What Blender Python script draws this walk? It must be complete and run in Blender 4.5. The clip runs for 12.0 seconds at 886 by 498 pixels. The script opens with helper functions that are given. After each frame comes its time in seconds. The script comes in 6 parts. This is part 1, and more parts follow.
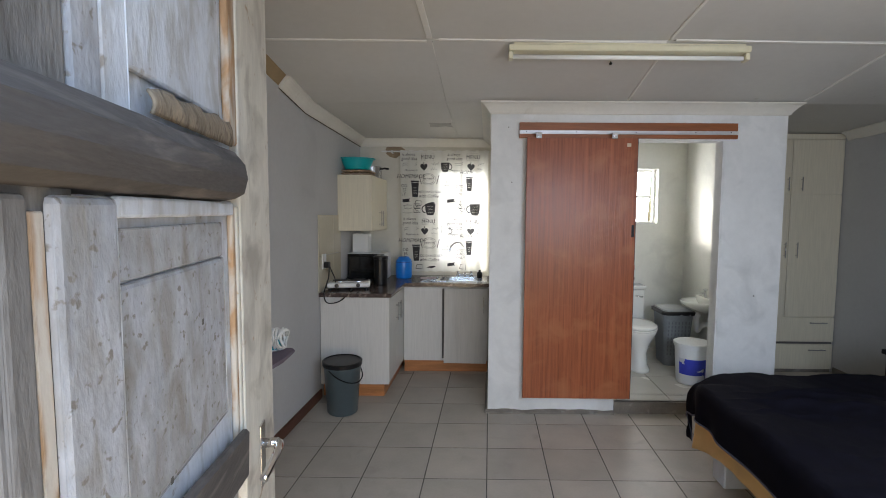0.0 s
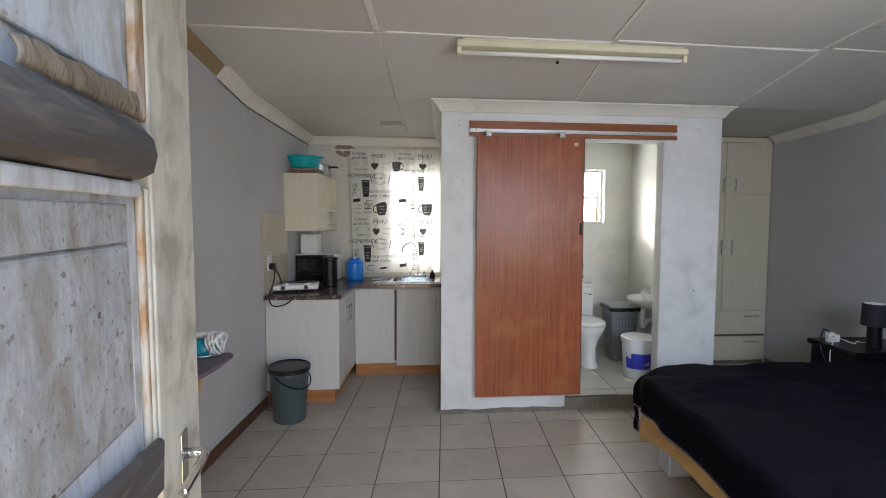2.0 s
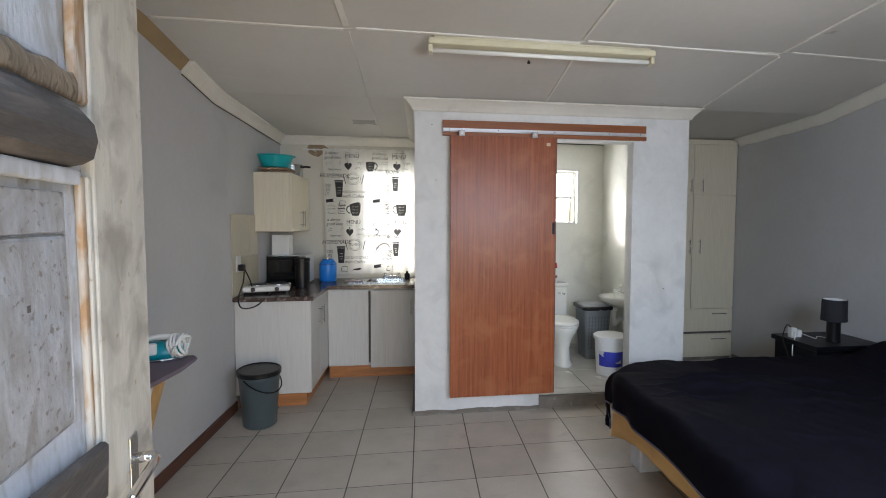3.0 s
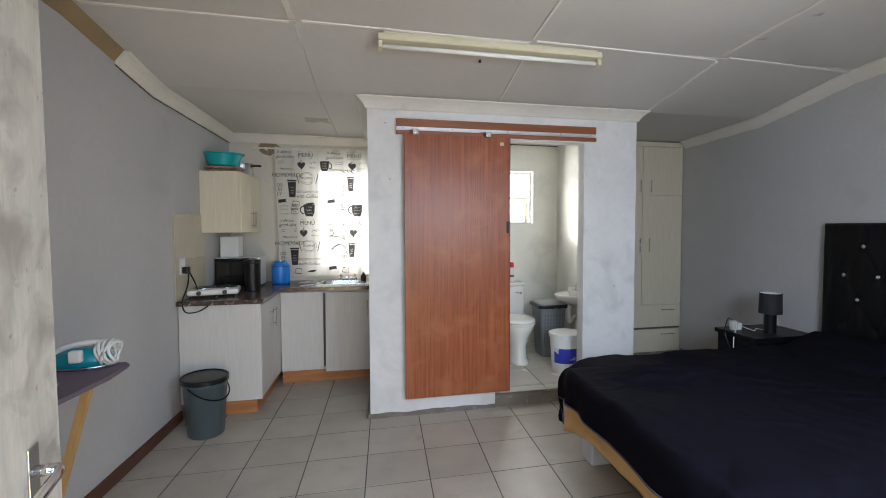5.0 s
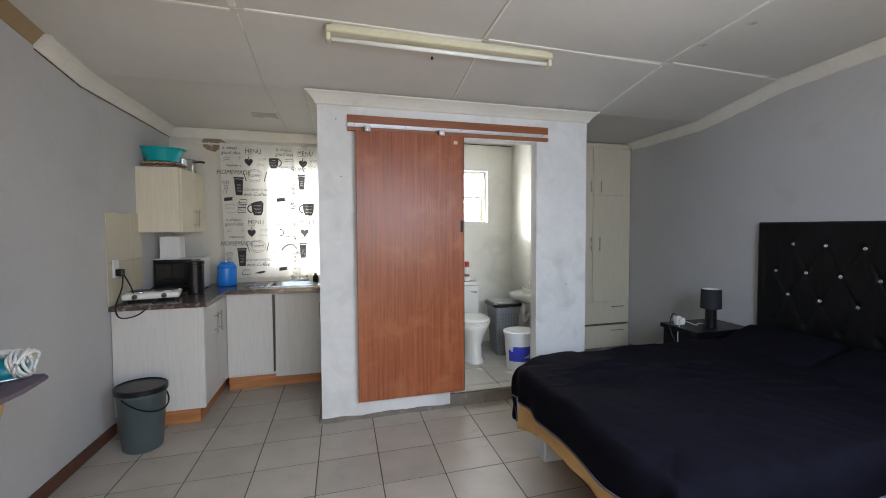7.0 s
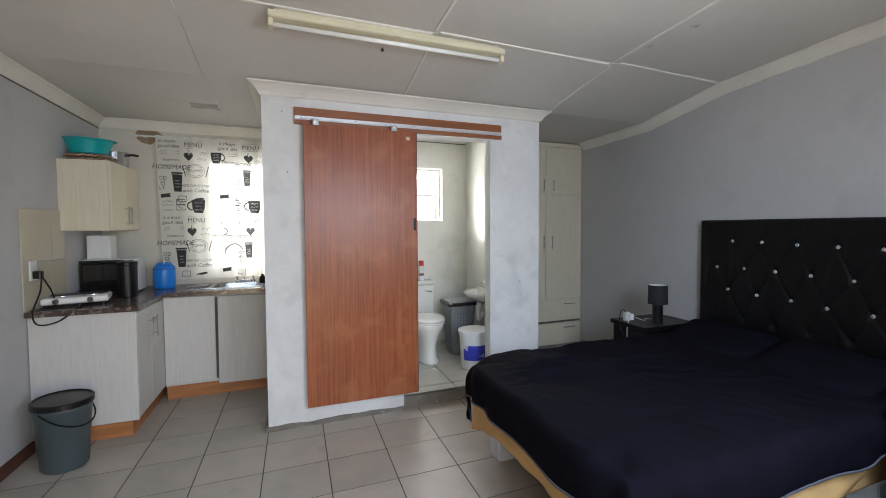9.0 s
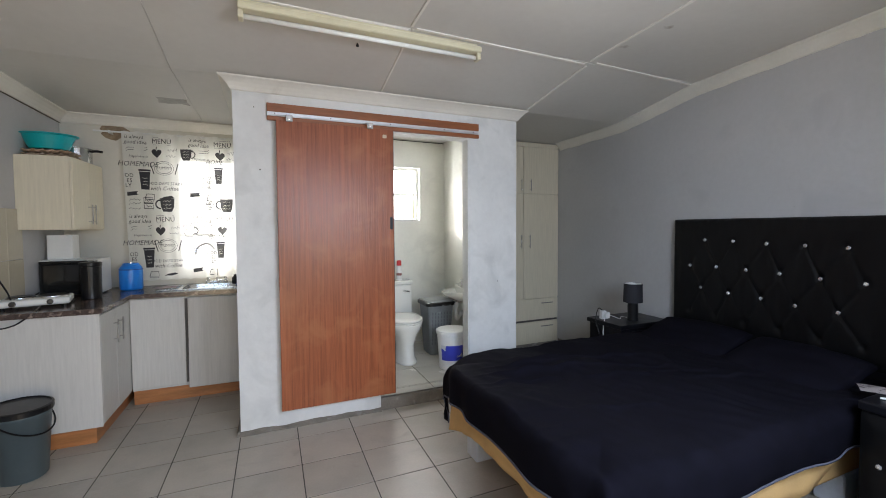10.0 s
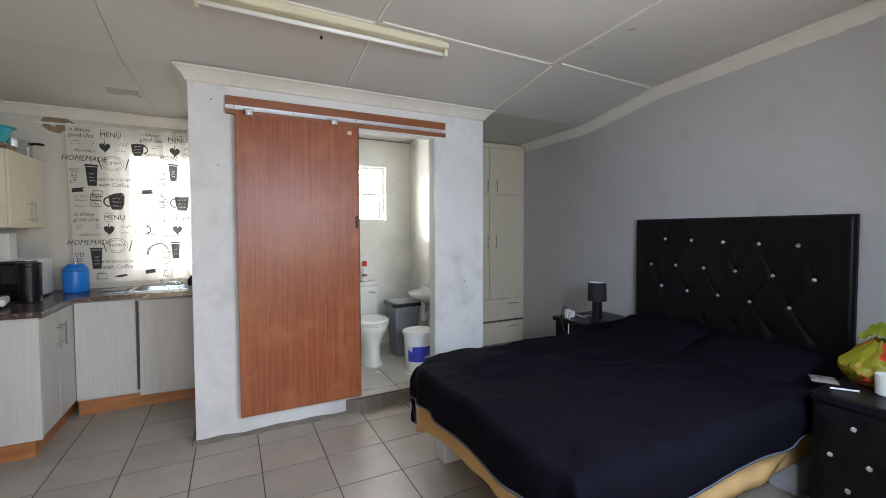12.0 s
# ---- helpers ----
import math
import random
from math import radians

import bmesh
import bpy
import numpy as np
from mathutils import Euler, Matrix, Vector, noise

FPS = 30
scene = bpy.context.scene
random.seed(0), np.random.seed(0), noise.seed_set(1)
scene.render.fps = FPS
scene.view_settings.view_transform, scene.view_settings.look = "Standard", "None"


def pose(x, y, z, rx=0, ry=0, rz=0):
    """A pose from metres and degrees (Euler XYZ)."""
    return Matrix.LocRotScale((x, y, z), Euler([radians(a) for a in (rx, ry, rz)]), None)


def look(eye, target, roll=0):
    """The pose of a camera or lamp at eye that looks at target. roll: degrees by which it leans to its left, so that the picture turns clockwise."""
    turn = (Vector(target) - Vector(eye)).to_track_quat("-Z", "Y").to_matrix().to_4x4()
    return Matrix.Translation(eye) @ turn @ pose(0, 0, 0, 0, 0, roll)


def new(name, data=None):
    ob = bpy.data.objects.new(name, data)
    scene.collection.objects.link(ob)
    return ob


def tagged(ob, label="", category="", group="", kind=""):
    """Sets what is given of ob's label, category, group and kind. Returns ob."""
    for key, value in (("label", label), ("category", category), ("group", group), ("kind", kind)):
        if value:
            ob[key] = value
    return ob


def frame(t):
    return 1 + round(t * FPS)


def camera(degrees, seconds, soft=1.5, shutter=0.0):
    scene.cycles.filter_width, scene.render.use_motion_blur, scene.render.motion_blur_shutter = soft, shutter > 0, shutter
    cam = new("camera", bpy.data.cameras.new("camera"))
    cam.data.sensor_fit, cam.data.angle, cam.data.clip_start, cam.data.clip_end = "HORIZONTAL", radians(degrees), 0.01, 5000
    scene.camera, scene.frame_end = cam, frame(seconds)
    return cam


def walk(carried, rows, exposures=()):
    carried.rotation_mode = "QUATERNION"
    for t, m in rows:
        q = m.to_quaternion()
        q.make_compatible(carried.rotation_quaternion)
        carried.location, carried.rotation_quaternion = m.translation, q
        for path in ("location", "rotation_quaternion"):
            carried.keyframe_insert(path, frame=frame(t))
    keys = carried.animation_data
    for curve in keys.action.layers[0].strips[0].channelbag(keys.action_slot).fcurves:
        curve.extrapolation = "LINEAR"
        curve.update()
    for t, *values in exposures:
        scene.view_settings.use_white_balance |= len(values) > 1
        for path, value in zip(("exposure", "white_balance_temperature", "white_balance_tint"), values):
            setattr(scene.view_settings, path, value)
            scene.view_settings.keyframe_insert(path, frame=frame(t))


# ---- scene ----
cam = camera(87.50, 12.0, soft=0.95)
ROWS = [
    (0, -0.3077, -3.3141, 1.5046, 0.498, -3.782, -0.406),
    (0.5, -0.3213, -3.2936, 1.4831, -0.978, -3.520, -0.286),
    (1, -0.3027, -3.2831, 1.4741, -2.188, -3.395, -0.238),
    (1.5, -0.2914, -3.2755, 1.4701, -3.401, -3.331, -0.187),
    (2, -0.2737, -3.2637, 1.4666, -5.029, -3.294, -0.202),
    (2.5, -0.2609, -3.2564, 1.4583, -6.499, -3.174, -0.158),
    (3, -0.2415, -3.2483, 1.4443, -7.808, -2.967, -0.083),
    (5, -0.1764, -3.2333, 1.4179, -12.395, -2.621, 0.217),
    (5.5, -0.1601, -3.2292, 1.4162, -13.586, -2.627, 0.221),
    (6, -0.1554, -3.2203, 1.4152, -14.988, -2.629, 0.235),
    (6.5, -0.1467, -3.2139, 1.4150, -16.248, -2.641, 0.277),
    (7, -0.1348, -3.2014, 1.4106, -17.578, -2.640, 0.286),
    (9, -0.0842, -3.1440, 1.3952, -22.908, -2.678, 0.326),
    (9.5, -0.0716, -3.1314, 1.3882, -24.180, -2.646, 0.333),
    (10, -0.0604, -3.1210, 1.3877, -25.513, -2.684, 0.322),
    (10.5, -0.0536, -3.1098, 1.3853, -26.715, -2.699, 0.329),
    (11, -0.0448, -3.1011, 1.3854, -27.884, -2.701, 0.342),
    (11.5, -0.0420, -3.0952, 1.3788, -28.799, -2.607, 0.317),
    (12, -0.0482, -3.0820, 1.3570, -29.729, -2.323, 0.216),
]
walk(cam, [(t, pose(x, y, z, 90 + pitch, roll, yaw)) for t, x, y, z, yaw, pitch, roll in ROWS],
     exposures=[(0.0, -0.34), (1.5, -0.26), (3.0, -0.14), (5.0, -0.03), (7.0, -0.03), (9.0, 0.0), (12.0, 0.04)])

# ---- world, sun, large lights ----
K = 0.0915                     # the side walls stand a little out of square: x grows by K for each metre of y
YF = -2.97                     # inner face of the front wall
world = bpy.data.worlds.new("sky")
scene.world = world
world.use_nodes = True
wn = world.node_tree
sky = wn.nodes.new("ShaderNodeTexSky")
sky.sky_type = "NISHITA"
sky.sun_disc = False
sky.sun_elevation, sky.sun_rotation = radians(19), radians(-37.6)
wn.links.new(sky.outputs[0], wn.nodes["Background"].inputs[0])
wn.nodes["Background"].inputs[1].default_value = 0.12
sun = new("sun", bpy.data.lights.new("sun", "SUN"))
sun.data.energy, sun.data.angle, sun.data.color = 4.0, radians(1.5), (1.0, 0.95, 0.88)
sun.matrix_world = look((0, 0, 0), (0.50, -0.65, -0.28))


def area(name, eye, target, w, h, power, color=(1, 1, 1)):
    ob = new(name, bpy.data.lights.new(name, "AREA"))
    ob.data.shape, ob.data.size, ob.data.size_y, ob.data.energy, ob.data.color = "RECTANGLE", w, h, power, color
    ob.matrix_world = look(eye, target)
    return ob


area("doorway_sky_light", (0.2, -4.2, 2.3), (0.2, 0, 0.0), 1.6, 1.6, 83, (0.55, 0.72, 1.0))
area("doorway_ground_bounce", (0.2, -4.0, 0.35), (0.2, 0, 2.4), 1.6, 0.9, 40, (1.0, 0.79, 0.52))
# fill lamps outside an added, unseen front window, to brighten the right side
area("front_window_daylight", (1.27, -3.28, 1.72), (1.75, 0, 0.1), 1.1, 1.0, 71, (0.70, 0.81, 1.0))
area("front_window_bounce", (1.27, -3.30, 1.0), (1.5, 0, 2.0), 1.1, 0.6, 20, (1.0, 0.84, 0.62))
area("kitchen_window_daylight", (-0.17, 1.99, 1.52), (-0.3, 0, 1.45), 0.62, 1.02, 10, (0.97, 0.98, 1.0))
area("bath_window_daylight", (1.72, 1.99, 1.76), (1.6, 0, 1.5), 0.52, 0.58, 20, (0.98, 0.99, 1.0))

# ---- materials ----


def mat(name, col, rough=0.6, vary=0.12, scale=3.0, fine=45.0, bump=0.15, metal=0.0, stretch=(1, 1, 1),
        blend=None, patch=0.5, patch_scale=1.5, coat=0.0, per_object=0.0, depth=0.004, patch_width=0.2, spec=0.5, free_patch=False, stain=None, stain_at=0.62, stain_scale=9.0):
    """A procedural surface: base colour with broad and fine variation, optional patches of a second colour, fine relief."""
    m = bpy.data.materials.new(name)
    m.use_nodes = True
    nt = m.node_tree
    n, l = nt.nodes, nt.links
    b = n["Principled BSDF"]
    tc = n.new("ShaderNodeTexCoord")
    mp = n.new("ShaderNodeMapping")
    mp.inputs["Scale"].default_value = stretch
    l.new(tc.outputs["Object"], mp.inputs[0])
    info = n.new("ShaderNodeObjectInfo")
    if per_object:
        add = n.new("ShaderNodeVectorMath")
        add.operation = "MULTIPLY_ADD"
        l.new(info.outputs["Random"], add.inputs[0])
        add.inputs[1].default_value = (17, 31, 7)
        l.new(mp.outputs[0], add.inputs[2])
        vec = add.outputs[0]
    else:
        vec = mp.outputs[0]

    def tex(sc, detail, dist=0.0, vec=vec):
        t = n.new("ShaderNodeTexNoise")
        t.inputs["Scale"].default_value, t.inputs["Detail"].default_value, t.inputs["Distortion"].default_value = sc, detail, dist
        l.new(vec, t.inputs["Vector"])
        return t.outputs[0]

    broad, grain = tex(scale, 5, 0.3), tex(fine, 3)
    mixed = n.new("ShaderNodeMath")
    mixed.operation = "MULTIPLY_ADD"
    l.new(grain, mixed.inputs[0])
    mixed.inputs[1].default_value = 0.4
    l.new(broad, mixed.inputs[2])
    ramp = n.new("ShaderNodeValToRGB")
    ramp.color_ramp.elements[0].position, ramp.color_ramp.elements[1].position = 0.45, 0.95
    ramp.color_ramp.elements[0].color = (*[c * (1 - vary) for c in col], 1)
    ramp.color_ramp.elements[1].color = (*[min(1, c * (1 + vary)) for c in col], 1)
    l.new(mixed.outputs[0], ramp.inputs[0])
    out = ramp.outputs[0]
    if blend:
        pr = n.new("ShaderNodeValToRGB")
        pr.color_ramp.elements[0].position, pr.color_ramp.elements[1].position = patch, min(1, patch + patch_width)
        l.new(tex(patch_scale, 7, 0.6, tc.outputs["Object"] if free_patch else vec), pr.inputs[0])
        mx = n.new("ShaderNodeMix")
        mx.data_type = "RGBA"
        l.new(pr.outputs[0], mx.inputs["Factor"])
        l.new(out, mx.inputs["A"])
        mx.inputs["B"].default_value = (*blend, 1)
        out = mx.outputs["Result"]
    if stain:
        sr = n.new("ShaderNodeValToRGB")
        sr.color_ramp.elements[0].position, sr.color_ramp.elements[1].position = stain_at, min(1, stain_at + 0.07)
        l.new(tex(stain_scale, 8, 0.15, tc.outputs["Object"]), sr.inputs[0])
        ms = n.new("ShaderNodeMix")
        ms.data_type = "RGBA"
        l.new(sr.outputs[0], ms.inputs["Factor"])
        l.new(out, ms.inputs["A"])
        ms.inputs["B"].default_value = (*stain, 1)
        out = ms.outputs["Result"]
    if per_object:
        hs = n.new("ShaderNodeHueSaturation")
        mr = n.new("ShaderNodeMapRange")
        mr.inputs["To Min"].default_value, mr.inputs["To Max"].default_value = 1 - per_object, 1 + per_object
        l.new(info.outputs["Random"], mr.inputs["Value"])
        l.new(mr.outputs[0], hs.inputs["Value"])
        l.new(out, hs.inputs["Color"])
        out = hs.outputs[0]
    l.new(out, b.inputs["Base Color"])
    rr = n.new("ShaderNodeMapRange")
    rr.inputs["To Min"].default_value, rr.inputs["To Max"].default_value = max(0.02, rough - 0.08), min(1, rough + 0.08)
    l.new(broad, rr.inputs["Value"])
    l.new(rr.outputs[0], b.inputs["Roughness"])
    b.inputs["Metallic"].default_value = metal
    b.inputs["Coat Weight"].default_value = coat
    b.inputs["Specular IOR Level"].default_value = spec
    if bump:
        bp = n.new("ShaderNodeBump")
        bp.inputs["Strength"].default_value, bp.inputs["Distance"].default_value = bump, depth
        l.new(mixed.outputs[0], bp.inputs["Height"])
        l.new(bp.outputs[0], b.inputs["Normal"])
    return m


def glass(name, tint=(1, 1, 1)):
    m = bpy.data.materials.new(name)
    m.use_nodes = True
    b = m.node_tree.nodes["Principled BSDF"]
    b.inputs["Base Color"].default_value, b.inputs["Roughness"].default_value = (*tint, 1), 0.02
    b.inputs["Transmission Weight"].default_value = 1.0
    return m


wall_grey = mat("grey_wall_paint", (0.492, 0.487, 0.482), 0.75, 0.06, 1.6, 30, 0.25, stain=(0.30, 0.29, 0.28), stain_at=0.74, stain_scale=7, blend=(0.425, 0.42, 0.42), patch=0.58, patch_scale=2.2)
wall_white = mat("whitewashed_plaster", (0.71, 0.71, 0.695), 0.8, 0.08, 2.2, 26, 0.6, blend=(0.52, 0.525, 0.51), patch=0.52, patch_scale=3.4, patch_width=0.3, depth=0.006)
wall_bath = mat("bathroom_wall_paint", (0.72, 0.72, 0.66), 0.7, 0.06, 2.5, 30, 0.35, blend=(0.60, 0.60, 0.55), patch=0.54, patch_scale=3.2)
wall_kitchen = mat("kitchen_wall_paint", (0.62, 0.59, 0.51), 0.75, 0.06, 2, 30, 0.3, blend=(0.50, 0.49, 0.44), patch=0.6, patch_scale=2)
ceil_mat = mat("ceiling_board_paint", (0.60, 0.585, 0.55), 0.7, 0.05, 1.2, 22, 0.15, stain=(0.36, 0.32, 0.27), stain_at=0.72, stain_scale=6, blend=(0.50, 0.48, 0.44), patch=0.62, patch_scale=0.9)
cornice_mat = mat("cornice_paint", (0.72, 0.69, 0.62), 0.6, 0.06, 4, 40, 0.15, blend=(0.5, 0.46, 0.38), patch=0.66, patch_scale=6)
strip_mat = mat("cover_strip_paint", (0.74, 0.72, 0.67), 0.55, 0.06, 5, 40, 0.1)
tile_mat = mat("floor_tile_ceramic", (0.42, 0.372, 0.308), 0.45, 0.10, 5, 90, 0.12, blend=(0.35, 0.30, 0.25), patch=0.60, patch_scale=7, per_object=0.07, depth=0.001)
tile_bath = mat("bathroom_tile_ceramic", (0.60, 0.57, 0.50), 0.25, 0.06, 4, 60, 0.05, blend=(0.50, 0.45, 0.38), patch=0.62, patch_scale=3, per_object=0.04, depth=0.001)
grout_mat = mat("dirty_grout", (0.075, 0.066, 0.058), 0.9, 0.25, 8, 120, 0.5)
cement_mat = mat("rough_cement", (0.20, 0.175, 0.145), 0.9, 0.25, 9, 80, 0.9, blend=(0.40, 0.38, 0.35), patch=0.58, patch_scale=10, depth=0.01)
door_wood = mat("varnished_meranti_veneer", (0.30, 0.088, 0.036), 0.33, 0.36, 3.0, 26, 0.7, stretch=(18, 18, 0.45), blend=(0.40, 0.145, 0.062), patch=0.50, patch_scale=5.0, patch_width=0.30, free_patch=True, depth=0.002, spec=0.38)
rail_wood = mat("varnished_rail_wood", (0.27, 0.09, 0.032), 0.4, 0.25, 4, 30, 0.15, stretch=(0.6, 8, 8), coat=0.1)
kick_wood = mat("orange_varnished_wood", (0.42, 0.17, 0.06), 0.4, 0.25, 4, 30, 0.2, stretch=(0.8, 0.8, 8), blend=(0.30, 0.10, 0.04), patch=0.55)
skirt_wood = mat("dark_skirting_wood", (0.10, 0.040, 0.025), 0.5, 0.3, 4, 40, 0.3, stretch=(6, 0.6, 6), blend=(0.28, 0.15, 0.09), patch=0.58, patch_scale=3)
pine = mat("pine_batten", (0.52, 0.31, 0.12), 0.55, 0.2, 5, 40, 0.2, stretch=(8, 8, 0.8))
cab_mat = mat("cream_wood_grain_laminate", (0.67, 0.61, 0.47), 0.45, 0.07, 6, 40, 0.08, stretch=(12, 12, 0.7), depth=0.001)
# dark tone for painted gap shade, also for nails and the hook
gap_and_iron = mat("gap_shade_and_iron", (0.10, 0.09, 0.08), 0.7)
# laminate for the lower cabinets, the cool doorway light mixed into its colour
cab_cool_lit = mat("cool_lit_wood_grain_laminate", (0.60, 0.58, 0.545), 0.45, 0.07, 6, 40, 0.08, stretch=(12, 12, 0.7), depth=0.001, stain=(0.50, 0.46, 0.42), stain_at=0.76, stain_scale=4)
granite = mat("brown_granite_laminate", (0.075, 0.052, 0.045), 0.22, 0.5, 30, 120, 0.03, blend=(0.36, 0.28, 0.24), patch=0.54, patch_scale=34, depth=0.001)
steel = mat("brushed_steel", (0.62, 0.62, 0.62), 0.25, 0.05, 6, 60, 0.03, metal=1.0, depth=0.001)
chrome = mat("chrome", (0.75, 0.75, 0.76), 0.12, 0.03, 5, 50, 0.0, metal=1.0)
alu = mat("aluminium_track", (0.7, 0.7, 0.7), 0.4, 0.1, 8, 60, 0.1, metal=0.6)
duvet_mat = mat("black_cotton", (0.0047, 0.0044, 0.0080), 0.9, 0.35, 14, 300, 0.45, depth=0.002, spec=0.07)
leather = mat("black_faux_leather", (0.0045, 0.0045, 0.005), 0.42, 0.2, 6, 180, 0.25, depth=0.001, spec=0.22)
black_plastic = mat("black_plastic", (0.007, 0.007, 0.008), 0.32, 0.1, 8, 80, 0.05, spec=0.35)
black_wood = mat("black_laminate", (0.006, 0.006, 0.008), 0.36, 0.15, 8, 80, 0.05, spec=0.25)
tan_fabric = mat("tan_bed_skirt_fabric", (0.62, 0.38, 0.15), 0.85, 0.12, 6, 220, 0.3, depth=0.002)
block_mat = mat("white_painted_block", (0.62, 0.66, 0.72), 0.8, 0.1, 8, 60, 0.5)
porcelain = mat("white_porcelain", (0.78, 0.78, 0.74), 0.12, 0.02, 4, 30, 0.0, coat=0.5)
white_plastic = mat("white_plastic", (0.72, 0.72, 0.70), 0.35, 0.04, 6, 60, 0.03)
cream_plastic = mat("yellowed_cream_enamel", (0.66, 0.62, 0.45), 0.4, 0.06, 5, 40, 0.05, blend=(0.5, 0.45, 0.3), patch=0.65, patch_scale=8)
tube_mat = mat("fluorescent_tube_glass", (0.85, 0.85, 0.82), 0.2, 0.02, 6, 60, 0.0)
grey_plastic = mat("slate_grey_plastic", (0.075, 0.100, 0.110), 0.35, 0.08, 5, 60, 0.05)
hamper_mat = mat("grey_woven_plastic", (0.19, 0.205, 0.22), 0.45, 0.12, 6, 60, 0.1)
blue_paint = mat("blue_gas_bottle_paint", (0.008, 0.20, 0.68), 0.35, 0.1, 6, 60, 0.05)
teal_plastic = mat("teal_plastic", (0.0, 0.36, 0.38), 0.3, 0.06, 6, 60, 0.03)
white_print = mat("blue_bucket_label", (0.035, 0.05, 0.42), 0.45, 0.1, 9, 60, 0.02, blend=(0.6, 0.6, 0.62), patch=0.62, patch_scale=12, patch_width=0.02)
red_plastic = mat("red_plastic", (0.55, 0.02, 0.02), 0.35, 0.05)
board_cloth = mat("mauve_grey_board_cloth", (0.155, 0.12, 0.15), 0.8, 0.12, 8, 200, 0.2)
old_wood = mat("weathered_door_wood", (0.41, 0.42, 0.445), 0.75, 0.24, 7.0, 60, 0.9, stretch=(2.2, 2.2, 1.0), blend=(0.25, 0.23, 0.195), patch=0.40, patch_scale=11, patch_width=0.34, depth=0.004, stain=(0.22, 0.20, 0.17), stain_at=0.60, stain_scale=70)
# flaking pale paint, made lighter to carry the skylight on the upper leaf
old_paint_skylit = mat("flaking_paint_with_skylight", (0.60, 0.63, 0.68), 0.7, 0.14, 7.0, 60, 0.9, stretch=(2.2, 2.2, 0.8), blend=(0.34, 0.33, 0.31), patch=0.46, patch_scale=13, patch_width=0.30, depth=0.004, stain=(0.34, 0.31, 0.28), stain_at=0.66, stain_scale=36)
# door wood darkened for the hinge side, shade set against the doorway light
old_wood_shaded = mat("shaded_hinge_side_wood", (0.19, 0.18, 0.17), 0.8, 0.25, 7.0, 60, 0.9, stretch=(3, 3, 0.8), blend=(0.10, 0.09, 0.08), patch=0.45, patch_scale=14, patch_width=0.25, depth=0.004)
old_wood_light = mat("worn_pale_door_paint", (0.60, 0.57, 0.50), 0.7, 0.16, 4, 40, 0.7, stretch=(5, 5, 0.8), blend=(0.36, 0.33, 0.28), patch=0.50, patch_scale=9, depth=0.003, free_patch=True, stain=(0.40, 0.31, 0.21), stain_at=0.66, stain_scale=30)
old_wood_dark = mat("weathered_dark_rail", (0.082, 0.074, 0.070), 0.7, 0.35, 4, 40, 0.8, stretch=(1, 1, 6), blend=(0.19, 0.165, 0.15), patch=0.55, patch_scale=6, depth=0.004)
old_wood_tan = mat("splintered_tan_wood", (0.26, 0.205, 0.145), 0.8, 0.35, 8, 60, 0.9, stretch=(6, 2, 2), blend=(0.13, 0.10, 0.07), patch=0.50, patch_scale=16, patch_width=0.15, depth=0.004)
old_wood_orange = mat("exposed_orange_wood", (0.38, 0.23, 0.12), 0.7, 0.3, 6, 40, 0.7, stretch=(3, 3, 1), blend=(0.55, 0.50, 0.43), patch=0.42, patch_scale=10)
frame_white = mat("white_window_frame", (0.75, 0.74, 0.70), 0.5, 0.06, 8, 60, 0.1)
lino_tile = mat("beige_wall_tile", (0.52, 0.47, 0.36), 0.2, 0.06, 3, 40, 0.03, per_object=0.03)
egg_card = mat("egg_tray_card", (0.42, 0.30, 0.20), 0.9, 0.3, 20, 90, 0.4, blend=(0.6, 0.45, 0.33), patch=0.5, patch_scale=18)
screen_glass = mat("dark_oven_glass", (0.012, 0.012, 0.012), 0.08, 0.05, 5, 50, 0.0)
print_black = mat("black_print", (0.03, 0.03, 0.035), 0.85)
_n, _l = print_black.node_tree.nodes, print_black.node_tree.links
_q, _t = _n.new("ShaderNodeMixShader"), _n.new("ShaderNodeBsdfTransparent")
_q.inputs[0].default_value = 0.08
_l.new(_n["Principled BSDF"].outputs[0], _q.inputs[1])
_l.new(_t.outputs[0], _q.inputs[2])
_l.new(_q.outputs[0], _n["Material Output"].inputs[0])
ground_mat = mat("dry_ground", (0.33, 0.27, 0.18), 0.95, 0.2, 0.8, 12, 0.5, blend=(0.14, 0.17, 0.07), patch=0.52, patch_scale=0.6)
yellow_bag = mat("yellow_plastic_bag", (0.26, 0.24, 0.012), 0.4, 0.15, 14, 60, 0.3, blend=(0.5, 0.02, 0.015), patch=0.58, patch_scale=17, patch_width=0.03)
green_bag = mat("yellow_green_plastic_bag", (0.24, 0.28, 0.02), 0.3, 0.2, 14, 60, 0.3)
pink_cloth = mat("pink_cloth", (0.62, 0.22, 0.30), 0.8, 0.2, 14, 90, 0.3, blend=(0.75, 0.7, 0.7), patch=0.5, patch_scale=20)
damage_mat = mat("bare_brown_plaster", (0.27, 0.20, 0.13), 0.95, 0.3, 14, 80, 0.9)
crystal = mat("crystal_stud", (0.80, 0.80, 0.82), 0.1, 0.05, 30, 90, 0.0, metal=0.7)
photo_mat = mat("glossy_printed_paper", (0.38, 0.34, 0.33), 0.3, 0.1, 20, 60, 0.0, blend=(0.08, 0.06, 0.06), patch=0.52, patch_scale=25, patch_width=0.03)

